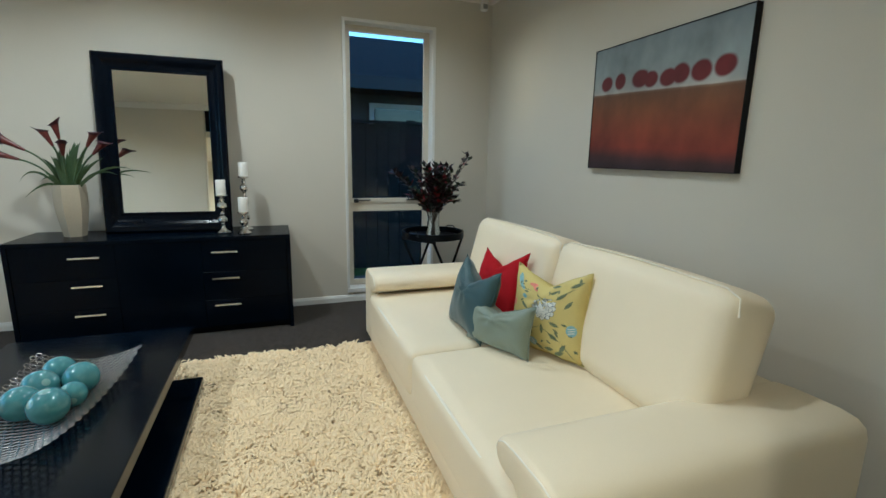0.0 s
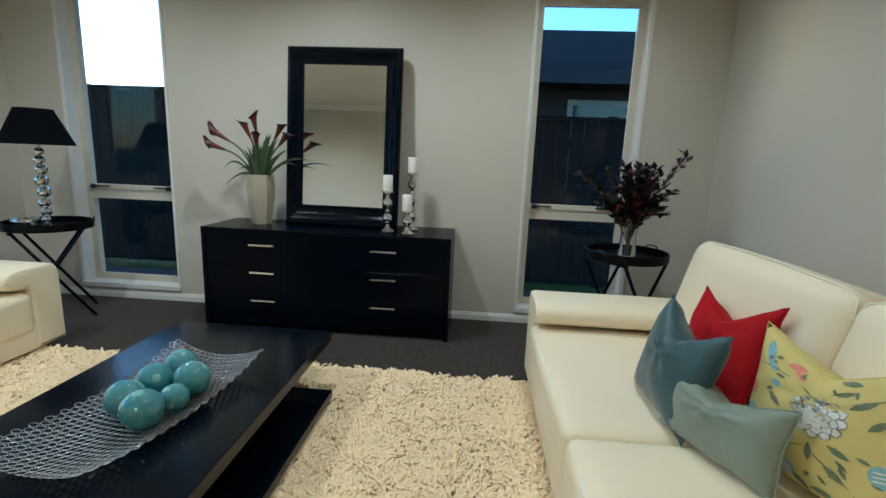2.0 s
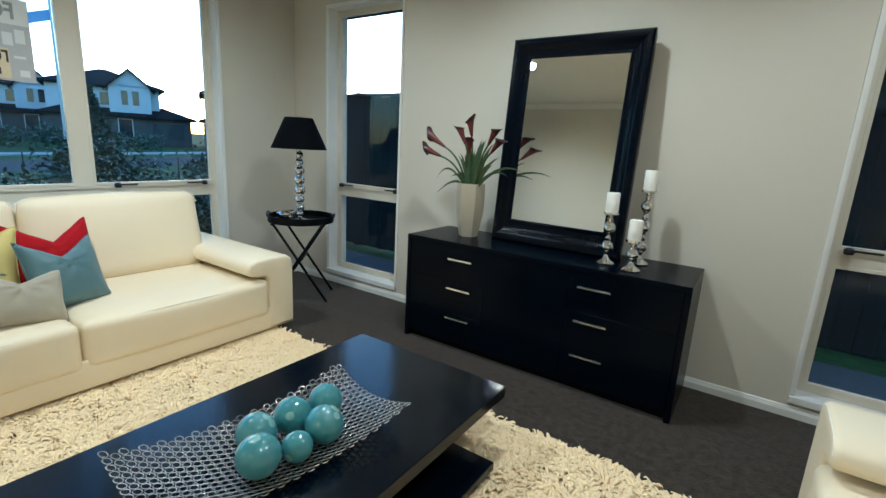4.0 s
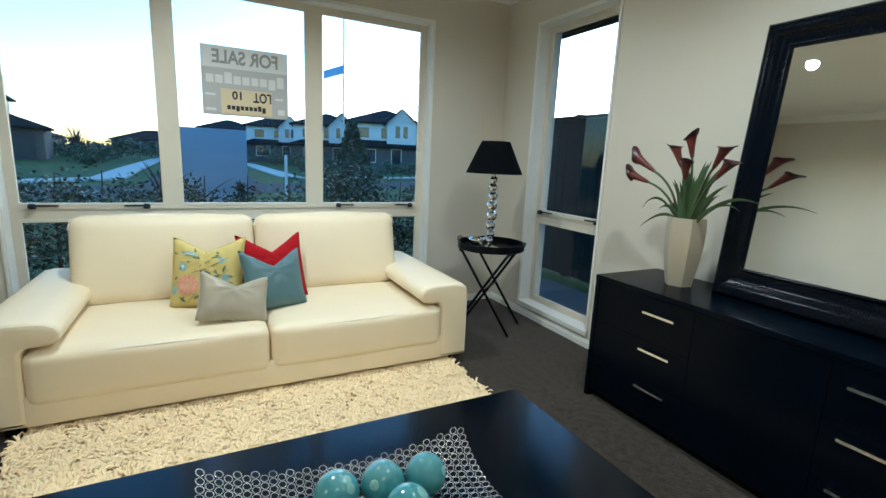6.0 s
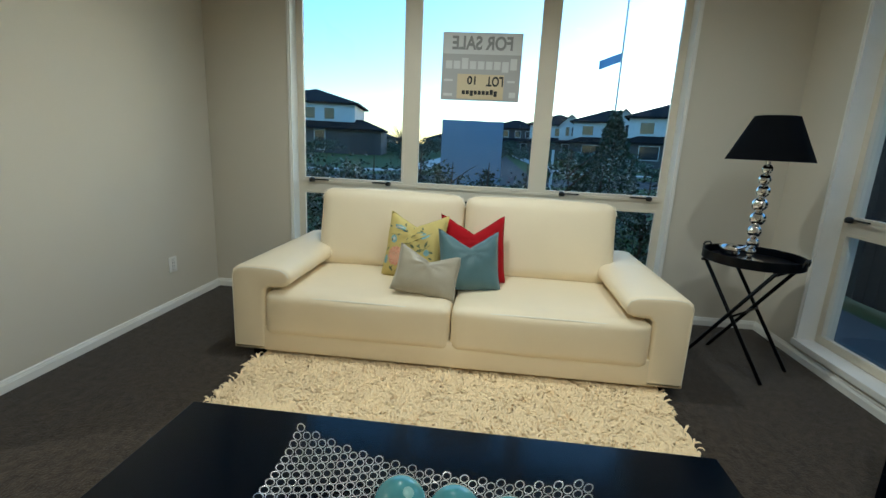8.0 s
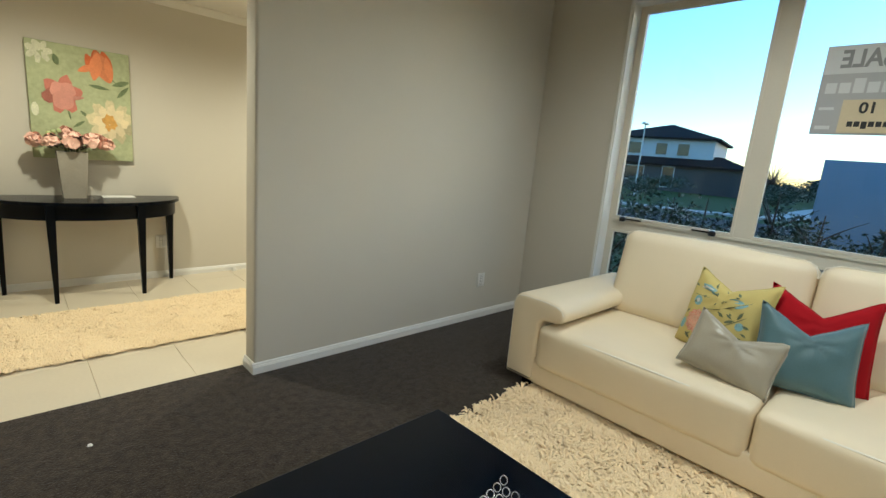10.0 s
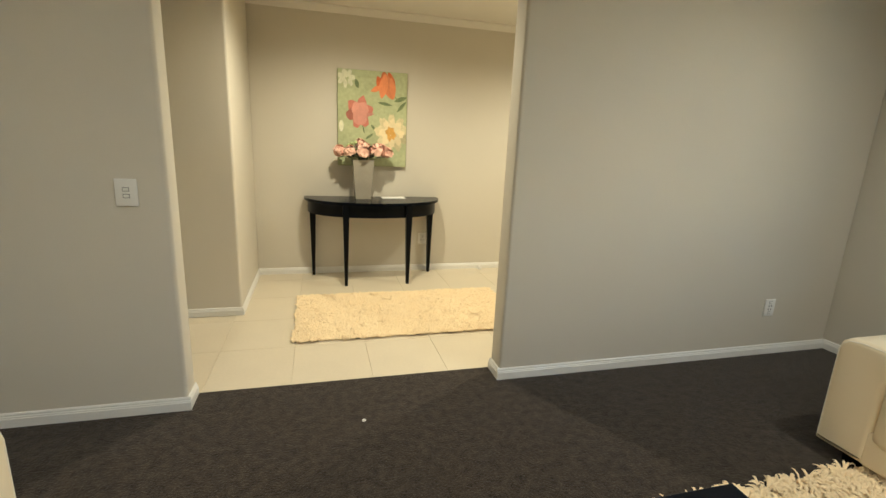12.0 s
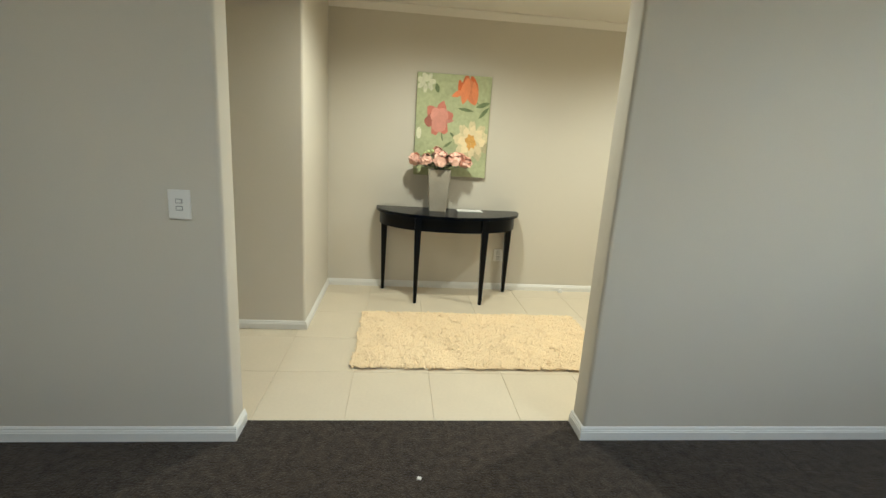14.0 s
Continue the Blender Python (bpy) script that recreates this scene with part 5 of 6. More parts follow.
def halfround(r, d, z0, z1, n=36, bev=0.0):
    bm = bmesh.new()
    pts = [(r * math.cos(math.pi * k / n), d * math.sin(math.pi * k / n) ** 0.85) for k in range(n + 1)]
    lo = [bm.verts.new((x, y, z0)) for x, y in pts]
    hi = [bm.verts.new((x, y, z1)) for x, y in pts]
    k = len(pts)
    for i in range(k):
        bm.faces.new([lo[i], lo[(i + 1) % k], hi[(i + 1) % k], hi[i]])
    bm.faces.new(lo[::-1])
    f = bm.faces.new(hi)
    if bev:
        bmesh.ops.bevel(bm, geom=[e for e in f.edges], offset=bev, segments=3, affect="EDGES", profile=0.5)
    return bm


part("top", halfround(CR, CD, CT - 0.024, CT, bev=0.008), M_BLACKFRAME, con, smooth=35)
part("apron", halfround(CR - 0.03, CD - 0.03, CT - 0.135, CT - 0.024), M_BLACKSATIN, con, smooth=35)
for lx, ly in ((-0.56, 0.05), (0.56, 0.05), (-0.277, CD - 0.075), (0.277, CD - 0.075)):
    bm = bmesh.new()
    rings = [[bm.verts.new((lx + sx * h, ly + sy * h, zz)) for sx, sy in ((-1, -1), (1, -1), (1, 1), (-1, 1))] for zz, h in ((0, 0.013), (CT - 0.13, 0.027), (CT - 0.024, 0.027))]
    for a, c in zip(rings, rings[1:]):
        for k in range(4):
            bm.faces.new([a[k], a[(k + 1) % 4], c[(k + 1) % 4], c[k]])
    bm.faces.new(rings[0][::-1])
    bm.faces.new(rings[-1])
    part("leg", bm, M_BLACKSATIN, con)
solid("card", rbox(-0.11, 0.11, -0.055, 0.055, 0, 0.006, 0.001, 1), M_PAPER, "white printed card lying on the console table", "card", pose(-0.55, HB + 0.13, CT, 0, 0, 2))
hv = thing("peony_vase", "square glass vase of pink peonies on the console table", "vase", pose(-0.262, HB + 0.17, CT))
bm = bmesh.new()
rings = [[bm.verts.new((sx * h, sy * h * 0.8, zz)) for sx, sy in ((-1, -1), (1, -1), (1, 1), (-1, 1))] for h, zz in ((0.070, 0.0), (0.094, 0.352), (0.089, 0.352), (0.064, 0.014))]
for a, c in zip(rings, rings[1:]):
    for k in range(4):
        bm.faces.new([a[k], a[(k + 1) % 4], c[(k + 1) % 4], c[k]])
bm.faces.new(rings[0][::-1])
bm.faces.new(rings[-1])
part("glass", bm, mat("frosted_vase", (0.34, 0.31, 0.25), 0.25, var=0.1, scale=12), hv, "cloudy square glass")
rng = random.Random(3)


def peony(x, y, z, r):
    r *= 1.2
    bm = bmesh.new()
    bmesh.ops.create_uvsphere(bm, u_segments=10, v_segments=8, radius=r * 0.62)
    bmesh.ops.transform(bm, matrix=Matrix.Translation((x, y, z)), verts=bm.verts[:])
    for k in range(34):
        a, e = rng.uniform(0, 2 * math.pi), rng.uniform(-0.35, 1.45)
        d = Vector((math.cos(a) * math.cos(e), math.sin(a) * math.cos(e), math.sin(e)))
        s = d.orthogonal().normalized()
        s = (Matrix.Rotation(rng.uniform(0, 6.28), 3, d) @ s)
        t2 = d.cross(s)
        c = Vector((x, y, z)) + d * r * rng.uniform(0.60, 0.92)
        w = r * rng.uniform(0.38, 0.55)
        ring = []
        for j in range(7):
            th = 2 * math.pi * j / 7
            ring.append(bm.verts.new(c + (s * math.cos(th) + t2 * math.sin(th)) * w + d * (0.10 * r * math.sin(2 * th + k))))
        mid = bm.verts.new(c - d * r * 0.12)
        for j in range(7):
            bm.faces.new([ring[j], ring[(j + 1) % 7], mid])
    part("bloom", bm, M_PEONY, hv, "pink peony bloom", smooth=True)


for x, y, z, r in ((-0.19, 0.0, 0.34, 0.052), (-0.105, 0.05, 0.345, 0.05), (0.0, 0.07, 0.345, 0.062), (0.115, 0.05, 0.355, 0.06), (0.20, 0.0, 0.335, 0.05), (-0.02, -0.02, 0.415, 0.042), (0.02, 0.02, 0.37, 0.05), (0.16, -0.05, 0.37, 0.045)):
    peony(-x * 1.1, y, z + 0.075, r)
for x, y, z in ((0.10, 0.0, 0.41), (0.13, 0.03, 0.395), (-0.115, 0.0, 0.40), (0.07, 0.03, 0.42)):
    bm = bmesh.new()
    bmesh.ops.create_uvsphere(bm, u_segments=10, v_segments=8, radius=0.018)
    bmesh.ops.transform(bm, matrix=Matrix.Translation((x, y, z + 0.08)), verts=bm.verts[:])
    part("bud", bm, M_BUD, hv, "green flower bud", smooth=True)
bm = bmesh.new()
for k in range(60):
    a = rng.uniform(0, 6.28)
    R = rng.uniform(0.03, 0.17)
    leaf_quad(bm, Vector((R * math.cos(a), R * 0.5 * math.sin(a), rng.uniform(0.36, 0.46))), (math.cos(a), math.sin(a), rng.uniform(-0.2, 0.8)), 0.07, 0.017, Vector((0, 0, 1)))
part("leaves", bm, M_LEAF, hv, "dark green leaves", smooth=True)
for k in range(7):
    a = k * 0.9
    bm = bmesh.new()
    tube(bm, [(0.03 * math.cos(a), 0.03 * math.sin(a), 0.015), (0.045 * math.cos(a + 2), 0.04 * math.sin(a + 2), 0.40)], 0.004, 5)
    part("stem", bm, M_STEM, hv)

# flower canvas
FX0, FX1, FZ0, FZ1 = -0.680, -0.046, 1.043, 1.893
fc = thing("flower_canvas", "green canvas print of tulip, rose and peony blooms above the console", "painting", pose((FX0 + FX1) / 2, HB + 0.001, (FZ0 + FZ1) / 2, 0, 0, 180))
fw2, fh2 = (FX1 - FX0) / 2, (FZ1 - FZ0) / 2
part("canvas", rbox(-fw2, fw2, -0.036, 0.0, -fh2, fh2, 0.003, 2), M_CANVASGREEN, fc)


def paint(name, material, polys):
    bm = bmesh.new()
    for k, (poly, lift) in enumerate(polys):
        vs = [bm.verts.new((max(-0.99, min(0.99, u)) * fw2, -0.0372 - lift * 1.5, max(-0.99, min(0.99, v)) * fh2)) for u, v in poly]
        bm.faces.new(vs)
    part(name, bm, material, fc)


# -x here is the picture's left as one faces it
rose_d = [(blob(-0.38 + 0.20 * math.cos(a), 0.14 + 0.15 * math.sin(a), 0.20, 0.13, a, 12, 0.1, 0.08, a), 0.0002 + 0.0002 * k) for k, a in enumerate((0.2, 1.3, 2.5, 3.4, 4.4, 5.3))]
rose_p = [(blob(-0.46, 0.20, 0.15, 0.15, 0.5, 14, 0.1, 0.07), 0.0018), (blob(-0.27, 0.22, 0.15, 0.13, -0.4, 14, 0.1, 0.07, 1), 0.0021), (blob(-0.44, 0.03, 0.13, 0.16, 0.2, 14, 0.1, 0.06, 2), 0.0024),
          (blob(-0.30, 0.02, 0.13, 0.15, -0.3, 14, 0.1, 0.06, 3), 0.0027), (blob(-0.36, 0.12, 0.08, 0.10, 0.8, 12, 0.1, 0.08), 0.0030), (blob(-0.12, 0.10, 0.16, 0.035, 0.12, 12, 0.5), 0.0012)]
paint("rose_shadow", M_C_ROSE, rose_d)
paint("rose_petals", mat("rose_light", (0.54, 0.25, 0.19), 0.8, var=0.4, scale=18, rand=1.0, per_island=True), rose_p)
paint("tulip_shadow", mat("tulip_shade", (0.50, 0.12, 0.03), 0.8, var=0.4, scale=18, rand=0.6, per_island=True),
      [(blob(0.20, 0.72, 0.20, 0.10, 2.0, 14, 0.45), 0.0003), (blob(0.52, 0.76, 0.25, 0.12, 1.9, 14, 0.45), 0.0005), (blob(0.33, 0.82, 0.20, 0.12, 1.7, 14, 0.5), 0.0007)])
paint("tulip_petals", M_C_ORANGE, [(blob(0.10, 0.64, 0.17, 0.06, 0.35, 14, 0.5), 0.0009), (blob(0.44, 0.70, 0.30, 0.16, 2.1, 16, 0.4), 0.0012), (blob(0.30, 0.70, 0.26, 0.13, 1.35, 16, 0.5), 0.0015), (blob(0.56, 0.68, 0.22, 0.09, 1.8, 14, 0.5), 0.0018)])
peo_d = [(blob(0.56 + 0.32 * math.cos(a), -0.28 + 0.22 * math.sin(a), 0.20, 0.12, a, 14, 0.1, 0.12, a * 3), 0.0001 + 0.0001 * k) for k, a in enumerate((0.3, 0.9, 1.6, 2.3, 3.0, 3.8, 4.5, 5.2, 5.9))]
peo_p = [(blob(0.56 + 0.20 * math.cos(a), -0.28 + 0.15 * math.sin(a), 0.18, 0.10, a, 14, 0.1, 0.12, a * 2), 0.0014 + 0.0002 * k) for k, a in enumerate((0.0, 0.8, 1.5, 2.2, 3.1, 3.9, 4.7, 5.5))]
paint("peony_shadow", mat("peony_shade", (0.56, 0.50, 0.29), 0.8, var=0.4, scale=18, rand=1.0, per_island=True), peo_d)
paint("peony_petals", M_C_CREAM, peo_p)
paint("peony_heart", M_C_GOLD, [(blob(0.50, -0.24, 0.13, 0.10, 0.3, 12, 0, 0.25), 0.0034), (blob(0.60, -0.32, 0.09, 0.08, 0.9, 12, 0, 0.25), 0.0036), (blob(0.48, -0.36, 0.10, 0.05, 1.9, 12, 0.3, 0.2), 0.0038)])
cor_p, cor_d = bloom(-0.76, 0.82, 0.24, asp=0.7, ph=1.0)
M_C_PALE = mat("pale_petal_paint", (0.66, 0.66, 0.48), 0.8, var=0.2, scale=18)
paint("pale_flower", M_C_PALE, cor_p[:10])
paint("pale_bud", M_C_PALE, [(blob(-0.90, -0.16, 0.07, 0.12), 0.0)])
paint("painted_leaves", M_C_LEAF, [(blob(0.80, 0.45, 0.20, 0.05, 0.25, 12, 0.7), 0.0), (blob(0.84, 0.30, 0.18, 0.045, 0.7, 12, 0.7), 0.0002), (blob(0.34, 0.34, 0.22, 0.035, -0.1, 12, 0.7), 0.0001), (blob(0.60, 0.52, 0.14, 0.010, -0.6), 0.0),
                                   (blob(0.02, -0.17, 0.10, 0.03, -0.6, 12, 0.6), 0.0), (blob(-0.10, -0.36, 0.14, 0.03, 0.5, 12, 0.6), 0.0), (blob(-0.27, -0.21, 0.10, 0.02, -1.3, 12, 0.6), 0.0), (blob(-0.46, 0.72, 0.10, 0.06, 2.0, 12, 0.6), 0.0045)])


# ---- outdoors ----
R = 400.0
setting("ground", boxes((-R, R, -R, R, GROUND - 0.2, GROUND)), M_GRASS, "lawn and open ground reaching the horizon")


def strip(name, pts, width, z, material, label):
    bm = bmesh.new()
    pts = [Vector((x, y, 0)) for x, y in pts]
    prev = None
    for i, p in enumerate(pts):
        d = (pts[min(i + 1, len(pts) - 1)] - pts[max(i - 1, 0)]).normalized()
        s = Vector((-d.y, d.x, 0)) * width / 2
        row = [bm.verts.new((q.x, q.y, zz)) for q in (p - s, p + s) for zz in (GROUND - 0.05, GROUND + z)]
        if prev:
            for a, c in ((0, 1), (1, 3), (3, 2)):
                bm.faces.new([prev[a], prev[c], row[c], row[a]])
        prev = row
    return setting(name, bm, material, label)


strip("road_main", [(-9, -60), (-14.5, -12), (-17, -4), (-22, 8), (-26, 17), (-46, 60)], 4.6, 0.010, M_ROAD, "dark asphalt street in front of the house")
strip("road_side", [(-19, 2.4), (-40, 2.3), (-75, 2.2), (-130, 2.0)], 4.8, 0.016, M_ROAD, "asphalt side street running away")
strip("pavement_side", [(-24.5, -1.5), (-35, -1.9), (-60, -2.4), (-130, -3)], 1.3, 0.08, M_CONC, "pale concrete footpath beside the side street")
strip("pavement_side_north", [(-28.5, 7.1), (-35, 6.9), (-60, 6.6), (-130, 6.2)], 1.3, 0.08, M_CONC, "pale concrete footpath beside the side street")
strip("pavement_far", [(-12.5, -60), (-19, -12), (-21.8, -4), (-24.5, -1.5)], 1.2, 0.08, M_CONC, "pale concrete footpath across the street")
strip("pavement_far_north", [(-28.5, 7.1), (-31.6, 15.4), (-52, 60)], 1.2, 0.08, M_CONC, "pale concrete footpath across the street")
setting("pavement_house", boxes((-6, 6, YN + WT - 0.02, 6.45, GROUND - 0.05, GROUND + 0.02)), M_OUTTILE, "dark paving strip beside the house")


def hip_roof(bm, x0, x1, y0, y1, z, h, over=0.5):
    x0, x1, y0, y1 = x0 - over, x1 + over, y0 - over, y1 + over
    if x1 - x0 > y1 - y0:
        d = (y1 - y0) / 2
        ridge = [(x0 + d, (y0 + y1) / 2, z + h), (x1 - d, (y0 + y1) / 2, z + h)]
        order = lambda b, r: ((b[0], b[1], r[1], r[0]), (b[1], b[2], r[1]), (b[2], b[3], r[0], r[1]), (b[3], b[0], r[0]))
    else:
        d = (x1 - x0) / 2
        ridge = [((x0 + x1) / 2, y0 + d, z + h), ((x0 + x1) / 2, y1 - d, z + h)]
        order = lambda b, r: ((b[0], b[1], r[0]), (b[1], b[2], r[1], r[0]), (b[2], b[3], r[1]), (b[3], b[0], r[0], r[1]))
    b = [bm.verts.new(p) for p in ((x0, y0, z), (x1, y0, z), (x1, y1, z), (x0, y1, z))]
    r = [bm.verts.new(p) for p in ridge]
    for f in order(b, r):
        bm.faces.new(f)
    lo = [bm.verts.new((v.co.x, v.co.y, z - 0.18)) for v in b]
    for k in range(4):
        bm.faces.new([b[k], b[(k + 1) % 4], lo[(k + 1) % 4], lo[k]])
    bm.faces.new(lo[::-1])


def gable_roof(bm, x0, x1, y0, y1, z, h, over=0.4, thick=0.14):
    """Two sloping slabs, ridge along x; the gable ends stay open under the overhang."""
    ym, run = (y0 + y1) / 2, (y1 - y0) / 2
    x0, x1 = x0 - over, x1 + over
    for sgn in (-1, 1):
        ye, ze = ym + sgn * (run + over), z - h * over / run
        v = [bm.verts.new(p) for p in ((x0, ym, z + h), (x1, ym, z + h), (x1, ye, ze), (x0, ye, ze),
                                       (x0, ym, z + h + thick), (x1, ym, z + h + thick), (x1, ye, ze + thick), (x0, ye, ze + thick))]
        for f in ((0, 1, 2, 3), (4, 7, 6, 5), (0, 4, 5, 1), (1, 5, 6, 2), (2, 6, 7, 3), (3, 7, 4, 0)):
            bm.faces.new([v[k] for k in f])


def house(x, y, turn, w, d, lower, upper, two, label, wins, gable=False):
    """Local: front at +x side facing the street, y along the front."""
    h = thing("house", label, "house", pose(x, y, GROUND, 0, 0, turn), group="houses along the street")
    z1 = 2.6
    part("lower_wall", boxes((-d, 0, -w / 2, w / 2, 0, z1)), lower, h)
    if two:
        ux0, ux1, uy0, uy1 = -d, -1.2, -w / 2 + 0.2, w / 2 - w * 0.22
        part("upper_wall", boxes((ux0, ux1, uy0, uy1, z1 - 0.1, 5.2)), upper, h)
        bm = bmesh.new()
        hip_roof(bm, ux0, ux1, uy0, uy1, 5.2, 1.7)
        part("roof", bm, M_ROOF, h)
        bm = bmesh.new()
        hip_roof(bm, -4.2, 0, -w / 2, w / 2, z1, 1.0)
        part("lower_roof", bm, M_ROOF, h)
        if gable:
            gy = uy0 + (uy1 - uy0) * 0.72
            part("gable_bay", boxes((ux1, ux1 + 0.9, gy - 1.6, gy + 1.6, z1 - 0.1, 5.3)), upper, h)
            bm = bmesh.new()
            v = [bm.verts.new(p) for p in ((ux1 + 0.9, gy - 1.6, 5.15), (ux1 + 0.9, gy + 1.6, 5.15), (ux1 + 0.9, gy, 6.6), (ux1 - 0.4, gy - 1.6, 5.15), (ux1 - 0.4, gy + 1.6, 5.15), (ux1 - 0.4, gy, 6.6))]
            for f in ((0, 1, 2), (3, 5, 4), (0, 3, 4, 1)):
                bm.faces.new([v[k] for k in f])
            part("gable_wall", bm, upper, h)
            bm = bmesh.new()
            gable_roof(bm, ux1 - 3, ux1 + 0.9, gy - 1.6, gy + 1.6, 5.16, 1.45)
            part("gable_roof", bm, M_ROOF, h)
            wn_ = part("window", boxes((ux1 + 0.9, ux1 + 0.95, gy - 0.75, gy - 0.1, 3.5, 4.9), (ux1 + 0.9, ux1 + 0.95, gy + 0.1, gy + 0.75, 3.5, 4.9)), M_CLAD, h)
            part("pane", boxes((ux1 + 0.95, ux1 + 0.97, gy - 0.67, gy - 0.18, 3.58, 4.82), (ux1 + 0.95, ux1 + 0.97, gy + 0.18, gy + 0.67, 3.58, 4.82)), M_DARKGLASS, wn_)
    else:
        bm = bmesh.new()
        hip_roof(bm, -d, 0, -w / 2, w / 2, z1, 2.1)
        part("roof", bm, M_ROOF, h)
    for (wy, wz, ww, wh, up) in wins:
        xx = -1.2 if up else 0.0
        o = part("window", boxes((xx, xx + 0.05, wy - ww / 2 - 0.08, wy + ww / 2 + 0.08, wz - 0.08, wz + wh + 0.08)), M_CLAD, h)
        part("pane", boxes((xx + 0.05, xx + 0.07, wy - ww / 2, wy + ww / 2, wz, wz + wh)), M_DARKGLASS, o)
    part("garage_door", boxes((0, 0.04, w / 2 - 3.2, w / 2 - 0.6, 0, 2.1)), M_CLADGREY, h, "dark garage door")
    return h


std = [(-3.5, 3.5, 1.3, 1.1, True), (-1.0, 3.5, 1.0, 1.1, True), (1.0, 3.5, 1.0, 1.1, True), (-3.0, 0.9, 1.8, 1.3, False), (0.2, 0.4, 1.0, 1.9, False)]
one = [(-3.0, 0.9, 1.8, 1.3, False), (0.2, 0.4, 1.0, 1.9, False)]
house(-47, -15.5, 10, 13, 11, M_BRICK, M_CLAD, True, "two-storey white and grey brick house with dark hip roof", std)
house(-62, -27, 15, 13, 10, M_BRICK, M_CLADGREY, True, "two-storey grey house with dark hip roof", std)
house(-112, -7, -5, 14, 10, M_BRICK, M_CLAD, False, "single-storey brick house with dark roof far down the street", one)
house(-92, 8, 0, 13, 10, M_BRICK, M_CLADGREY, True, "two-storey grey house with dark roof in the distance", std)
house(-128, -34, 0, 15, 10, M_BRICK, M_CLAD, False, "low house with dark roof in the distance", one)
house(-72, 13, -8, 11, 9, M_BRICK, M_CLAD, True, "two-storey white gabled house with dark roof", std, True)
house(-60, 17.5, -14, 11, 9, M_BRICK, M_CLAD, True, "two-storey white gabled house beside its neighbour", std, True)
house(-48, 21, -20, 11, 9, M_BRICK, M_CLAD, True, "two-storey white gabled house with twin upper windows", std, True)
house(-40, 31, -28, 12, 9, M_BRICK, M_CLADGREY, True, "two-storey pale house with dark hip roof", std, True)

# neighbour's house and fence to the north
nb = thing("neighbour_house", "single-storey grey house with dark tiled roof behind the fence", "house", pose(0, 8.5, GROUND))
part("wall", boxes((-1.4, 12, 0, 3.8, 0, 2.66)), M_CLADGREY, nb)
bm = bmesh.new()
hip_roof(bm, -1.4, 12, 0, 3.8, 2.72, 1.14, 0.6)
part("roof", bm, M_ROOF, nb)
part("fascia", boxes((-2.0, 12.6, -0.63, -0.6, 2.54, 2.73)), M_CLADGREY, nb, "grey gutter board")
for k in range(13):
    z = 0.3 + k * 0.18
    part("weatherboard", boxes((-1.4, 1.65, -0.016, 0, z, z + 0.165)), M_CLADGREY, nb)
w_ = part("window", boxes((1.85, 3.7, -0.04, 0, 1.1, 2.40)), M_CLAD, nb)
part("pane", boxes((1.93, 3.62, -0.055, -0.04, 1.18, 2.32)), M_DARKGLASS, w_)

FY = 6.85
fence = thing("fence", "dark weathered timber paling fence beside the house", "fence")
for k in range(10):
    px = -5.9 + k * 1.6
    part("post", boxes((px - 0.05, px + 0.05, FY - 0.03, FY + 0.07, GROUND, 2.05 if px < -1.6 else 1.86)), M_FENCE, fence)
for z in (0.15, 1.48):
    part("rail", boxes((-5.95, 8.55, FY + 0.0, FY + 0.04, z, z + 0.09)), M_FENCE, fence)
part("cap", boxes((-6.0, -1.66, FY - 0.06, FY + 0.02, 1.99, 2.03)), M_FENCE, fence)
part("cap", boxes((-1.66, 8.6, FY - 0.06, FY + 0.02, 1.80, 1.84)), M_FENCE, fence)
low, tall = (finish("paling", boxes((-0.072, 0.072, -0.03, -0.008, GROUND + 0.03, top)), M_FENCE, False) for top in (1.80, 1.99))
for k in range(95):
    p = new("paling", tall if -5.9 + k * 0.152 < -1.7 else low)
    p.parent, p.location = fence, (-5.9 + k * 0.152, FY + 0.0, random.Random(k).uniform(-0.008, 0.004))


# plants
def leaf_cloud(count, place, lsize, seed):
    rng = np.random.default_rng(seed)
    V, F = [], []
    for k in range(count):
        p = np.array(place(rng))
        d = rng.normal(0, 1, 3)
        d[2] = d[2] * 0.6 + 0.2
        d /= np.linalg.norm(d)
        s = np.cross(d, rng.normal(0, 1, 3))
        s /= np.linalg.norm(s)
        L = lsize * rng.uniform(0.6, 1.4)
        b = len(V)
        V += [tuple(p), tuple(p + d * L * 0.5 + s * L * 0.24), tuple(p + d * L), tuple(p + d * L * 0.5 - s * L * 0.24)]
        F.append((b, b + 1, b + 2, b + 3))
    me = bpy.data.meshes.new("crown")
    me.from_pydata(V, [], F)
    return me


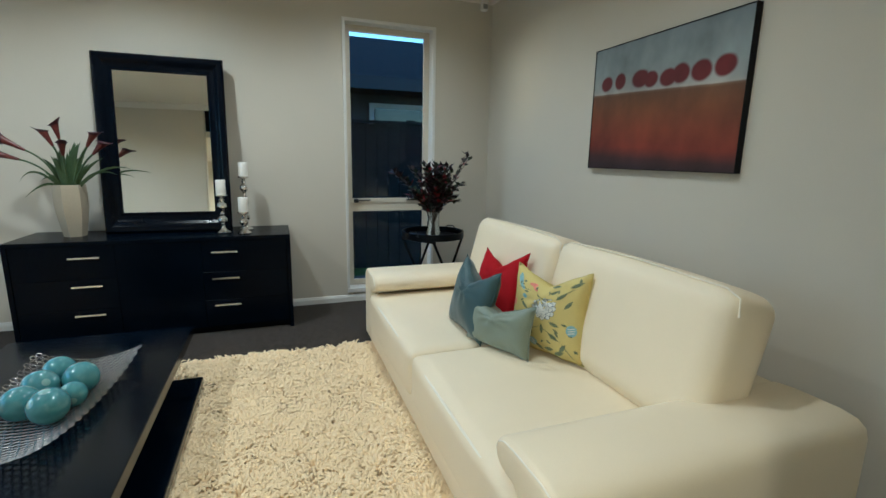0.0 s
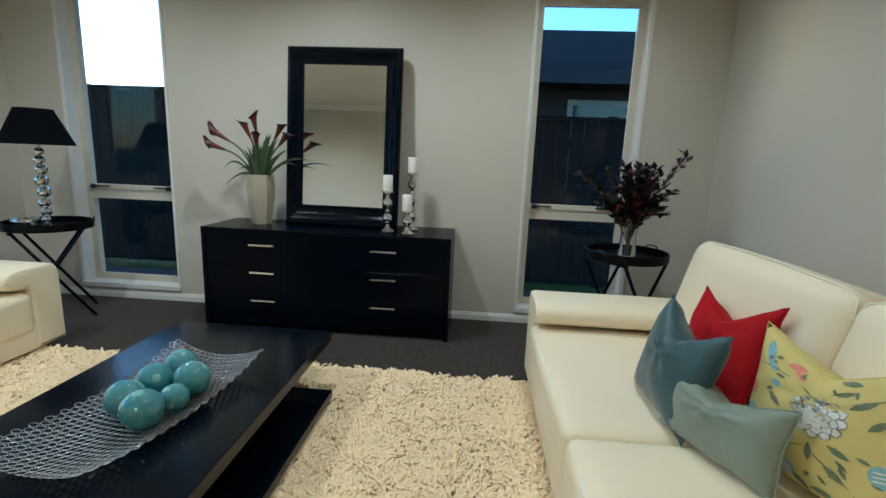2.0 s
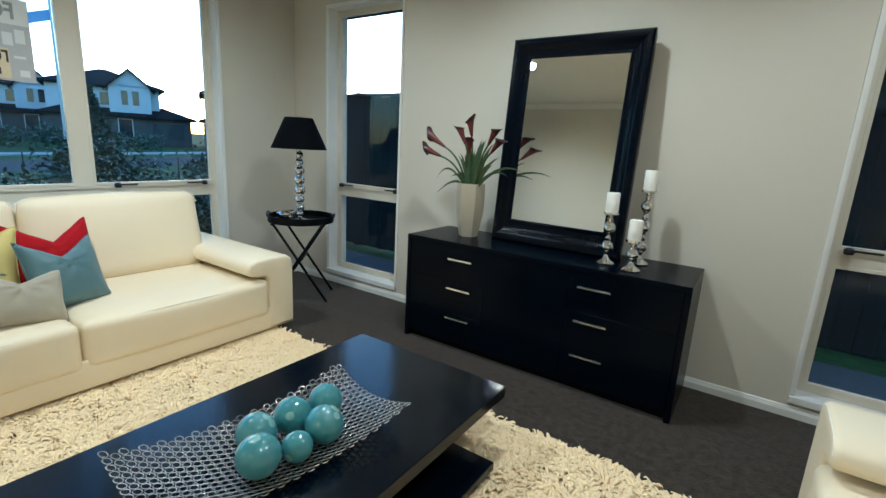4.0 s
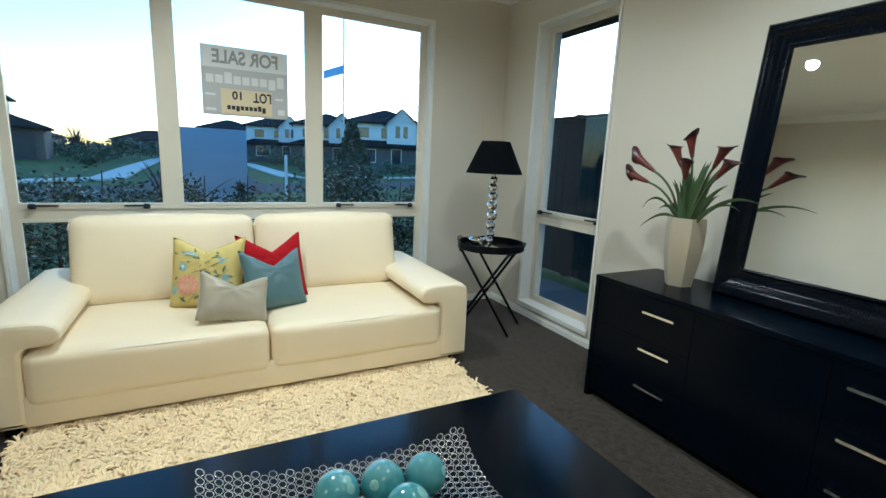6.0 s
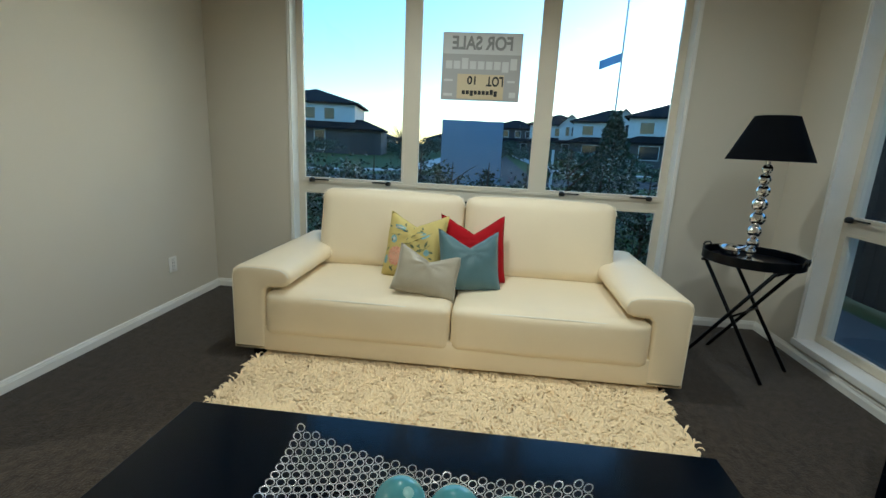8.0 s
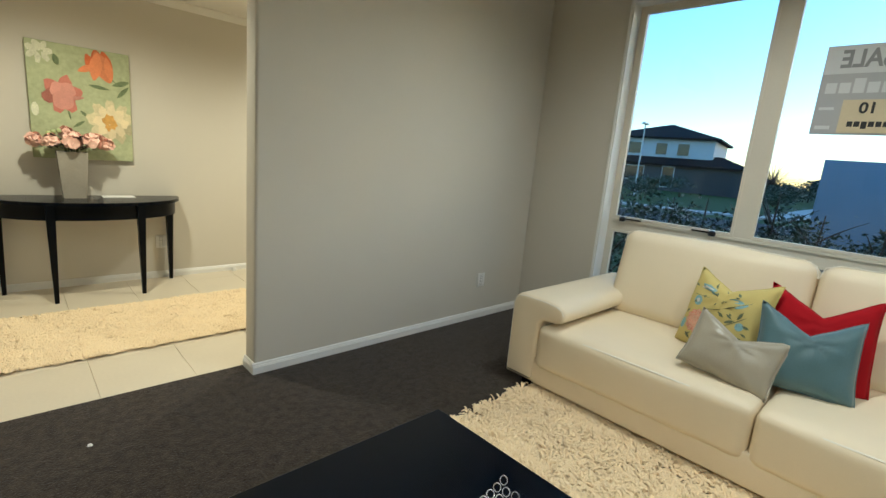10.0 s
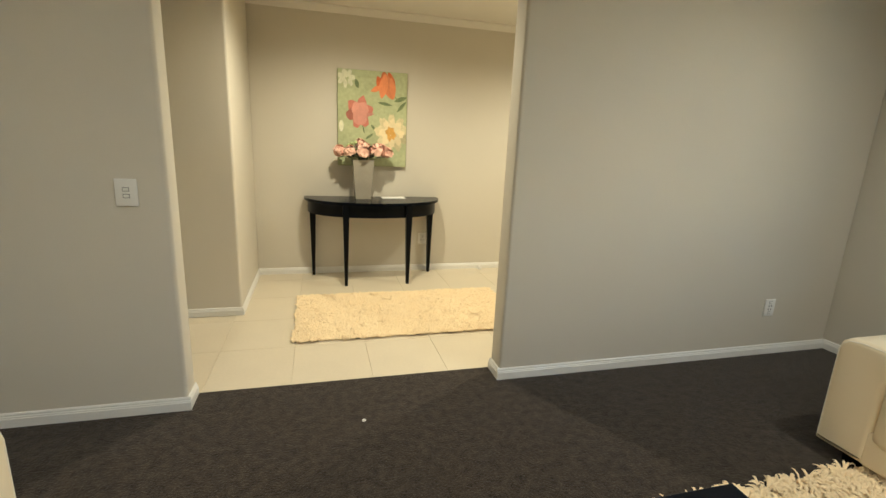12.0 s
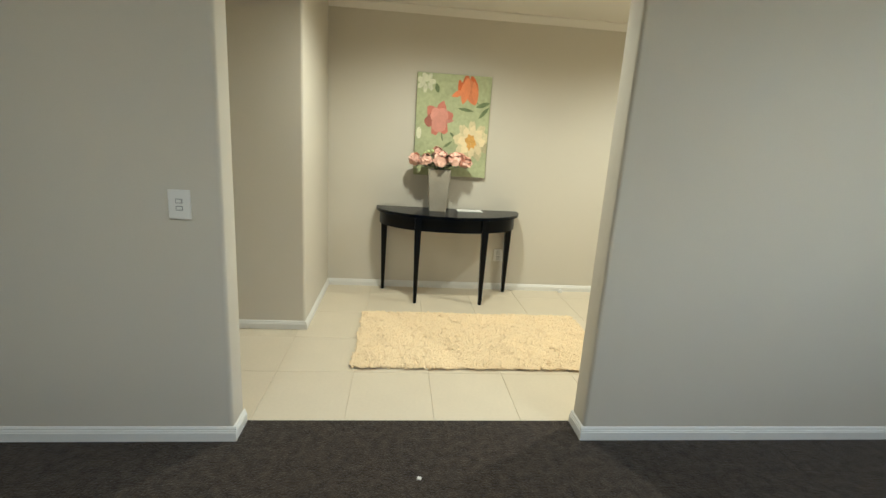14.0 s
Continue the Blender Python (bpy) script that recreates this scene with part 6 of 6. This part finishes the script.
def shrub(name, label, x, y, h, r, count, lsize, seed, kind="round", material=None, flecks=0):
    t = thing(name, label, "shrub" if name == "shrub" else "tree", pose(x, y, GROUND), group="garden plants outside the window")
    rng = random.Random(seed)
    bm = bmesh.new()
    tube(bm, [(0, 0, -0.05), (0.02, 0.01, h * 0.4), (0.0, 0.03, h * 0.92)], 0.018 * h + 0.006, 7, 0.005)
    for k in range(9):
        a, zz = rng.uniform(0, 6.28), rng.uniform(0.15, 0.75) * h
        rr = r * (0.7 if kind == "round" else (1 - zz / h) * 0.9 + 0.1)
        tube(bm, curve_pts((0, 0, zz), (0.4 * rr * math.cos(a), 0.4 * rr * math.sin(a), zz + 0.1 * h), (rr * math.cos(a), rr * math.sin(a), zz + 0.18 * h), 5), 0.008 * h, 5, 0.002)
    part("trunk", bm, M_BARK, t)
    lumps = [(rng.uniform(-1, 1), rng.uniform(-1, 1), rng.uniform(0.15, 0.95), rng.uniform(0.25, 0.5)) for k in range(16)]

    def place(g):
        if kind == "cone":
            z = g.uniform(0.04, 1.0) ** 1.25
            rad = r * (1 - z) * (0.55 + 0.45 * math.sqrt(g.uniform())) + 0.02
            a = g.uniform(0, 6.283)
            return (rad * math.cos(a), rad * math.sin(a), z * h + 0.03)
        lx, ly, lz, lr = lumps[int(g.integers(0, 16))]
        n = g.normal(0, 0.42, 3)
        return (r * (0.6 * lx + lr * n[0]), r * (0.6 * ly + lr * n[1]), max(0.03, h * (0.75 * lz + 0.10) + lr * n[2] * h * 0.35))
    me = leaf_cloud(count, place, lsize, seed)
    me.materials.append(material or M_BUSH)
    o = new("crown", me)
    o.parent = t
    if flecks:
        me = leaf_cloud(flecks, place, lsize * 0.62, seed + 500)
        me.materials.append(M_BUSHGLEAM)
        o = new("pale_leaves", me)
        o.parent = t
        tagged(o, "small leaves coloured pale for the gleam on glossy foliage")
    return t


rg = random.Random(21)
for k in range(15):
    shrub("shrub", "low dark green garden shrub under the window", -4.5 - rg.uniform(0, 0.9), -0.6 + k * 0.42, rg.uniform(1.36, 1.62), rg.uniform(0.42, 0.54), 1300, 0.055, 40 + k, flecks=420)
shrub("young_tree", "dark young conical tree in the front garden", -8.2, 4.88, 2.10, 0.80, 4200, 0.085, 90, "cone", flecks=700)
shrub("young_tree", "small dark conifer in front of the blue board", -5.6, 2.75, 1.12, 0.30, 900, 0.06, 91, "cone")
shrub("young_tree", "small sparse sapling in front of the blue board", -5.7, 2.28, 1.12, 0.16, 260, 0.06, 92, "cone")
for k, (x, y, h) in enumerate(((-44, -5, 1.2), (-47, -7, 1.5), (-52, -6, 1.8), (-58, -6, 1.5), (-38, -4.5, 0.8), (-64, -8, 2.2), (-40, 9.5, 1.3), (-46, 10, 1.6), (-54, 9.5, 1.4), (-36, 13, 1.6), (-34, 17, 1.4), (-28, -9, 1.3), (-31, -11, 1.6), (-36, -13, 1.4), (-33, 9, 1.5), (-38, 12, 1.8), (-42, 12, 1.2), (-26, 11, 1.1), (-40, -12, 1.8), (-30, 14, 1.4), (-45, 3, 1.0), (-52, 6, 1.6))):
    shrub("shrub", "rounded dark green shrub in a front garden across the street", x, y, h, h * 0.9, 500, 0.22, 120 + k)
rg = random.Random(77)
for k in range(26):
    h = rg.uniform(1.5, 2.7)
    shrub("shrub", "dense dark hedge plant far across the street", rg.uniform(-76, -58), -34 + k * 1.75 + rg.uniform(-0.6, 0.6), h, h * 0.95, 420, 0.34, 300 + k)
far = thing("bare_tree", "bare winter tree far down the street", "tree", pose(-62, -9.7, GROUND) @ Matrix.Scale(0.66, 4))
bm = bmesh.new()
rg = random.Random(4)
tube(bm, [(0, 0, 0), (0.1, 0, 2.2)], 0.22, 7, 0.15)
for k in range(60):
    a, e = rg.uniform(0, 6.28), rg.uniform(0.2, 1.4)
    L = rg.uniform(1.8, 4.2)
    tube(bm, curve_pts((0, 0, rg.uniform(1.4, 2.6)), (0.4 * L * math.cos(a) * math.cos(e), 0.4 * L * math.sin(a) * math.cos(e), 2.4 + 0.5 * L * math.sin(e)),
                       (L * math.cos(a) * math.cos(e), L * math.sin(a) * math.cos(e), 2.2 + 1.1 * L * math.sin(e)), 4), 0.06, 4, 0.015)
part("trunk", bm, M_BARK, far)

# blank board, flag on its pole, marker post, street lamp
bd = thing("site_board", "pale blue blank signboard standing in the front garden", "signboard", pose(-7.0, 2.475, GROUND, 0, 0, 2))
part("panel", boxes((-0.02, 0.02, -0.47, 0.47, 0.35, 1.83)), M_BOARD, bd)
for yy in (-0.44, 0.44):
    part("post", boxes((-0.06, -0.02, yy - 0.03, yy + 0.03, -0.1, 1.8)), M_FENCE, bd)
fl = thing("flagpole", "thin flagpole with a small blue flag by the street", "flagpole", pose(-12.5, 5.86, GROUND))
bm = bmesh.new()
tube(bm, [(0, 0, 0), (0, 0, 6.2)], 0.03, 8, 0.02)
part("pole", bm, M_POLE, fl)
bm = bmesh.new()
prev = None
for k in range(9):
    u = k / 8
    row = [bm.verts.new((0.03 * math.sin(u * 6), -0.02 - 0.52 * u, z - 0.20 * u)) for z in (3.92, 3.70)]
    if prev:
        bm.faces.new([prev[0], prev[1], row[1], row[0]])
    prev = row
f_ = part("flag", bm, M_FLAG, fl, "drooping blue flag")
solid("marker_post", boxes((-0.04, 0.04, -0.04, 0.04, 0, 1.45)), M_CLAD, "white marker post by the footpath", "post", pose(-15.5, 4.75, GROUND))
sl = thing("street_lamp", "tall pale street lamp across the street", "street lamp", pose(-30, -10.6, GROUND))
bm = bmesh.new()
tube(bm, [(0, 0, 0), (0, 0, 4.6)], 0.06, 8, 0.04)
part("pole", bm, M_POLE, sl)
part("lamp_head", rbox(-0.3, 0.3, -0.12, 0.12, 4.55, 4.68, 0.03, 2), M_POLE, sl)
# eave of this house above the windows
setting("eave", boxes((XW - 0.85, XE + 0.9, YN + WT + 0.001, YN + WT + 0.55, 2.80, 2.88), (XW - 0.85, XW - WT - 0.001, HB, YN + WT, 2.80, 2.88)), M_CLADGREY, "grey soffit of the eaves outside")
bm = bmesh.new()
tube(bm, [(XW - 0.90, YN + WT + 0.60, 2.735), (XE + 0.9, YN + WT + 0.60, 2.735)], 0.052, 12)
setting("gutter_north", bm, M_ROOF, "dark half-round gutter along the eaves")
setting("fascia_north", boxes((XW - 0.85, XE + 0.9, YN + WT + 0.551, YN + WT + 0.575, 2.74, 3.0)), M_ROOF, "dark fascia board behind the gutter")
setting("roof_slab", boxes((XW - 0.85, XE + 0.9, HB - 0.8, YN + WT + 0.6, 3.02, 3.12)), M_ROOF, "roof over the rooms")

# ---- hall tiles ----
me = finish("tile", rbox(-0.2180, 0.2180, -0.2365, 0.2365, -0.009, 0.0, 0.0015, 1), M_TILE, False)
hall_floor = bpy.data.objects["floor_hall"]
for i in range(-7, 6):
    for j in range(-4, 1):
        cx, cy = 0.076 + i * 0.438, 0.142 + j * 0.475
        if cx < XW or cx > 2.4 or (cx > HX + 0.1 and cy < HC - 0.1):
            continue
        t = new("tile", me)
        t.parent, t.location = hall_floor, (cx, cy, 0.0)
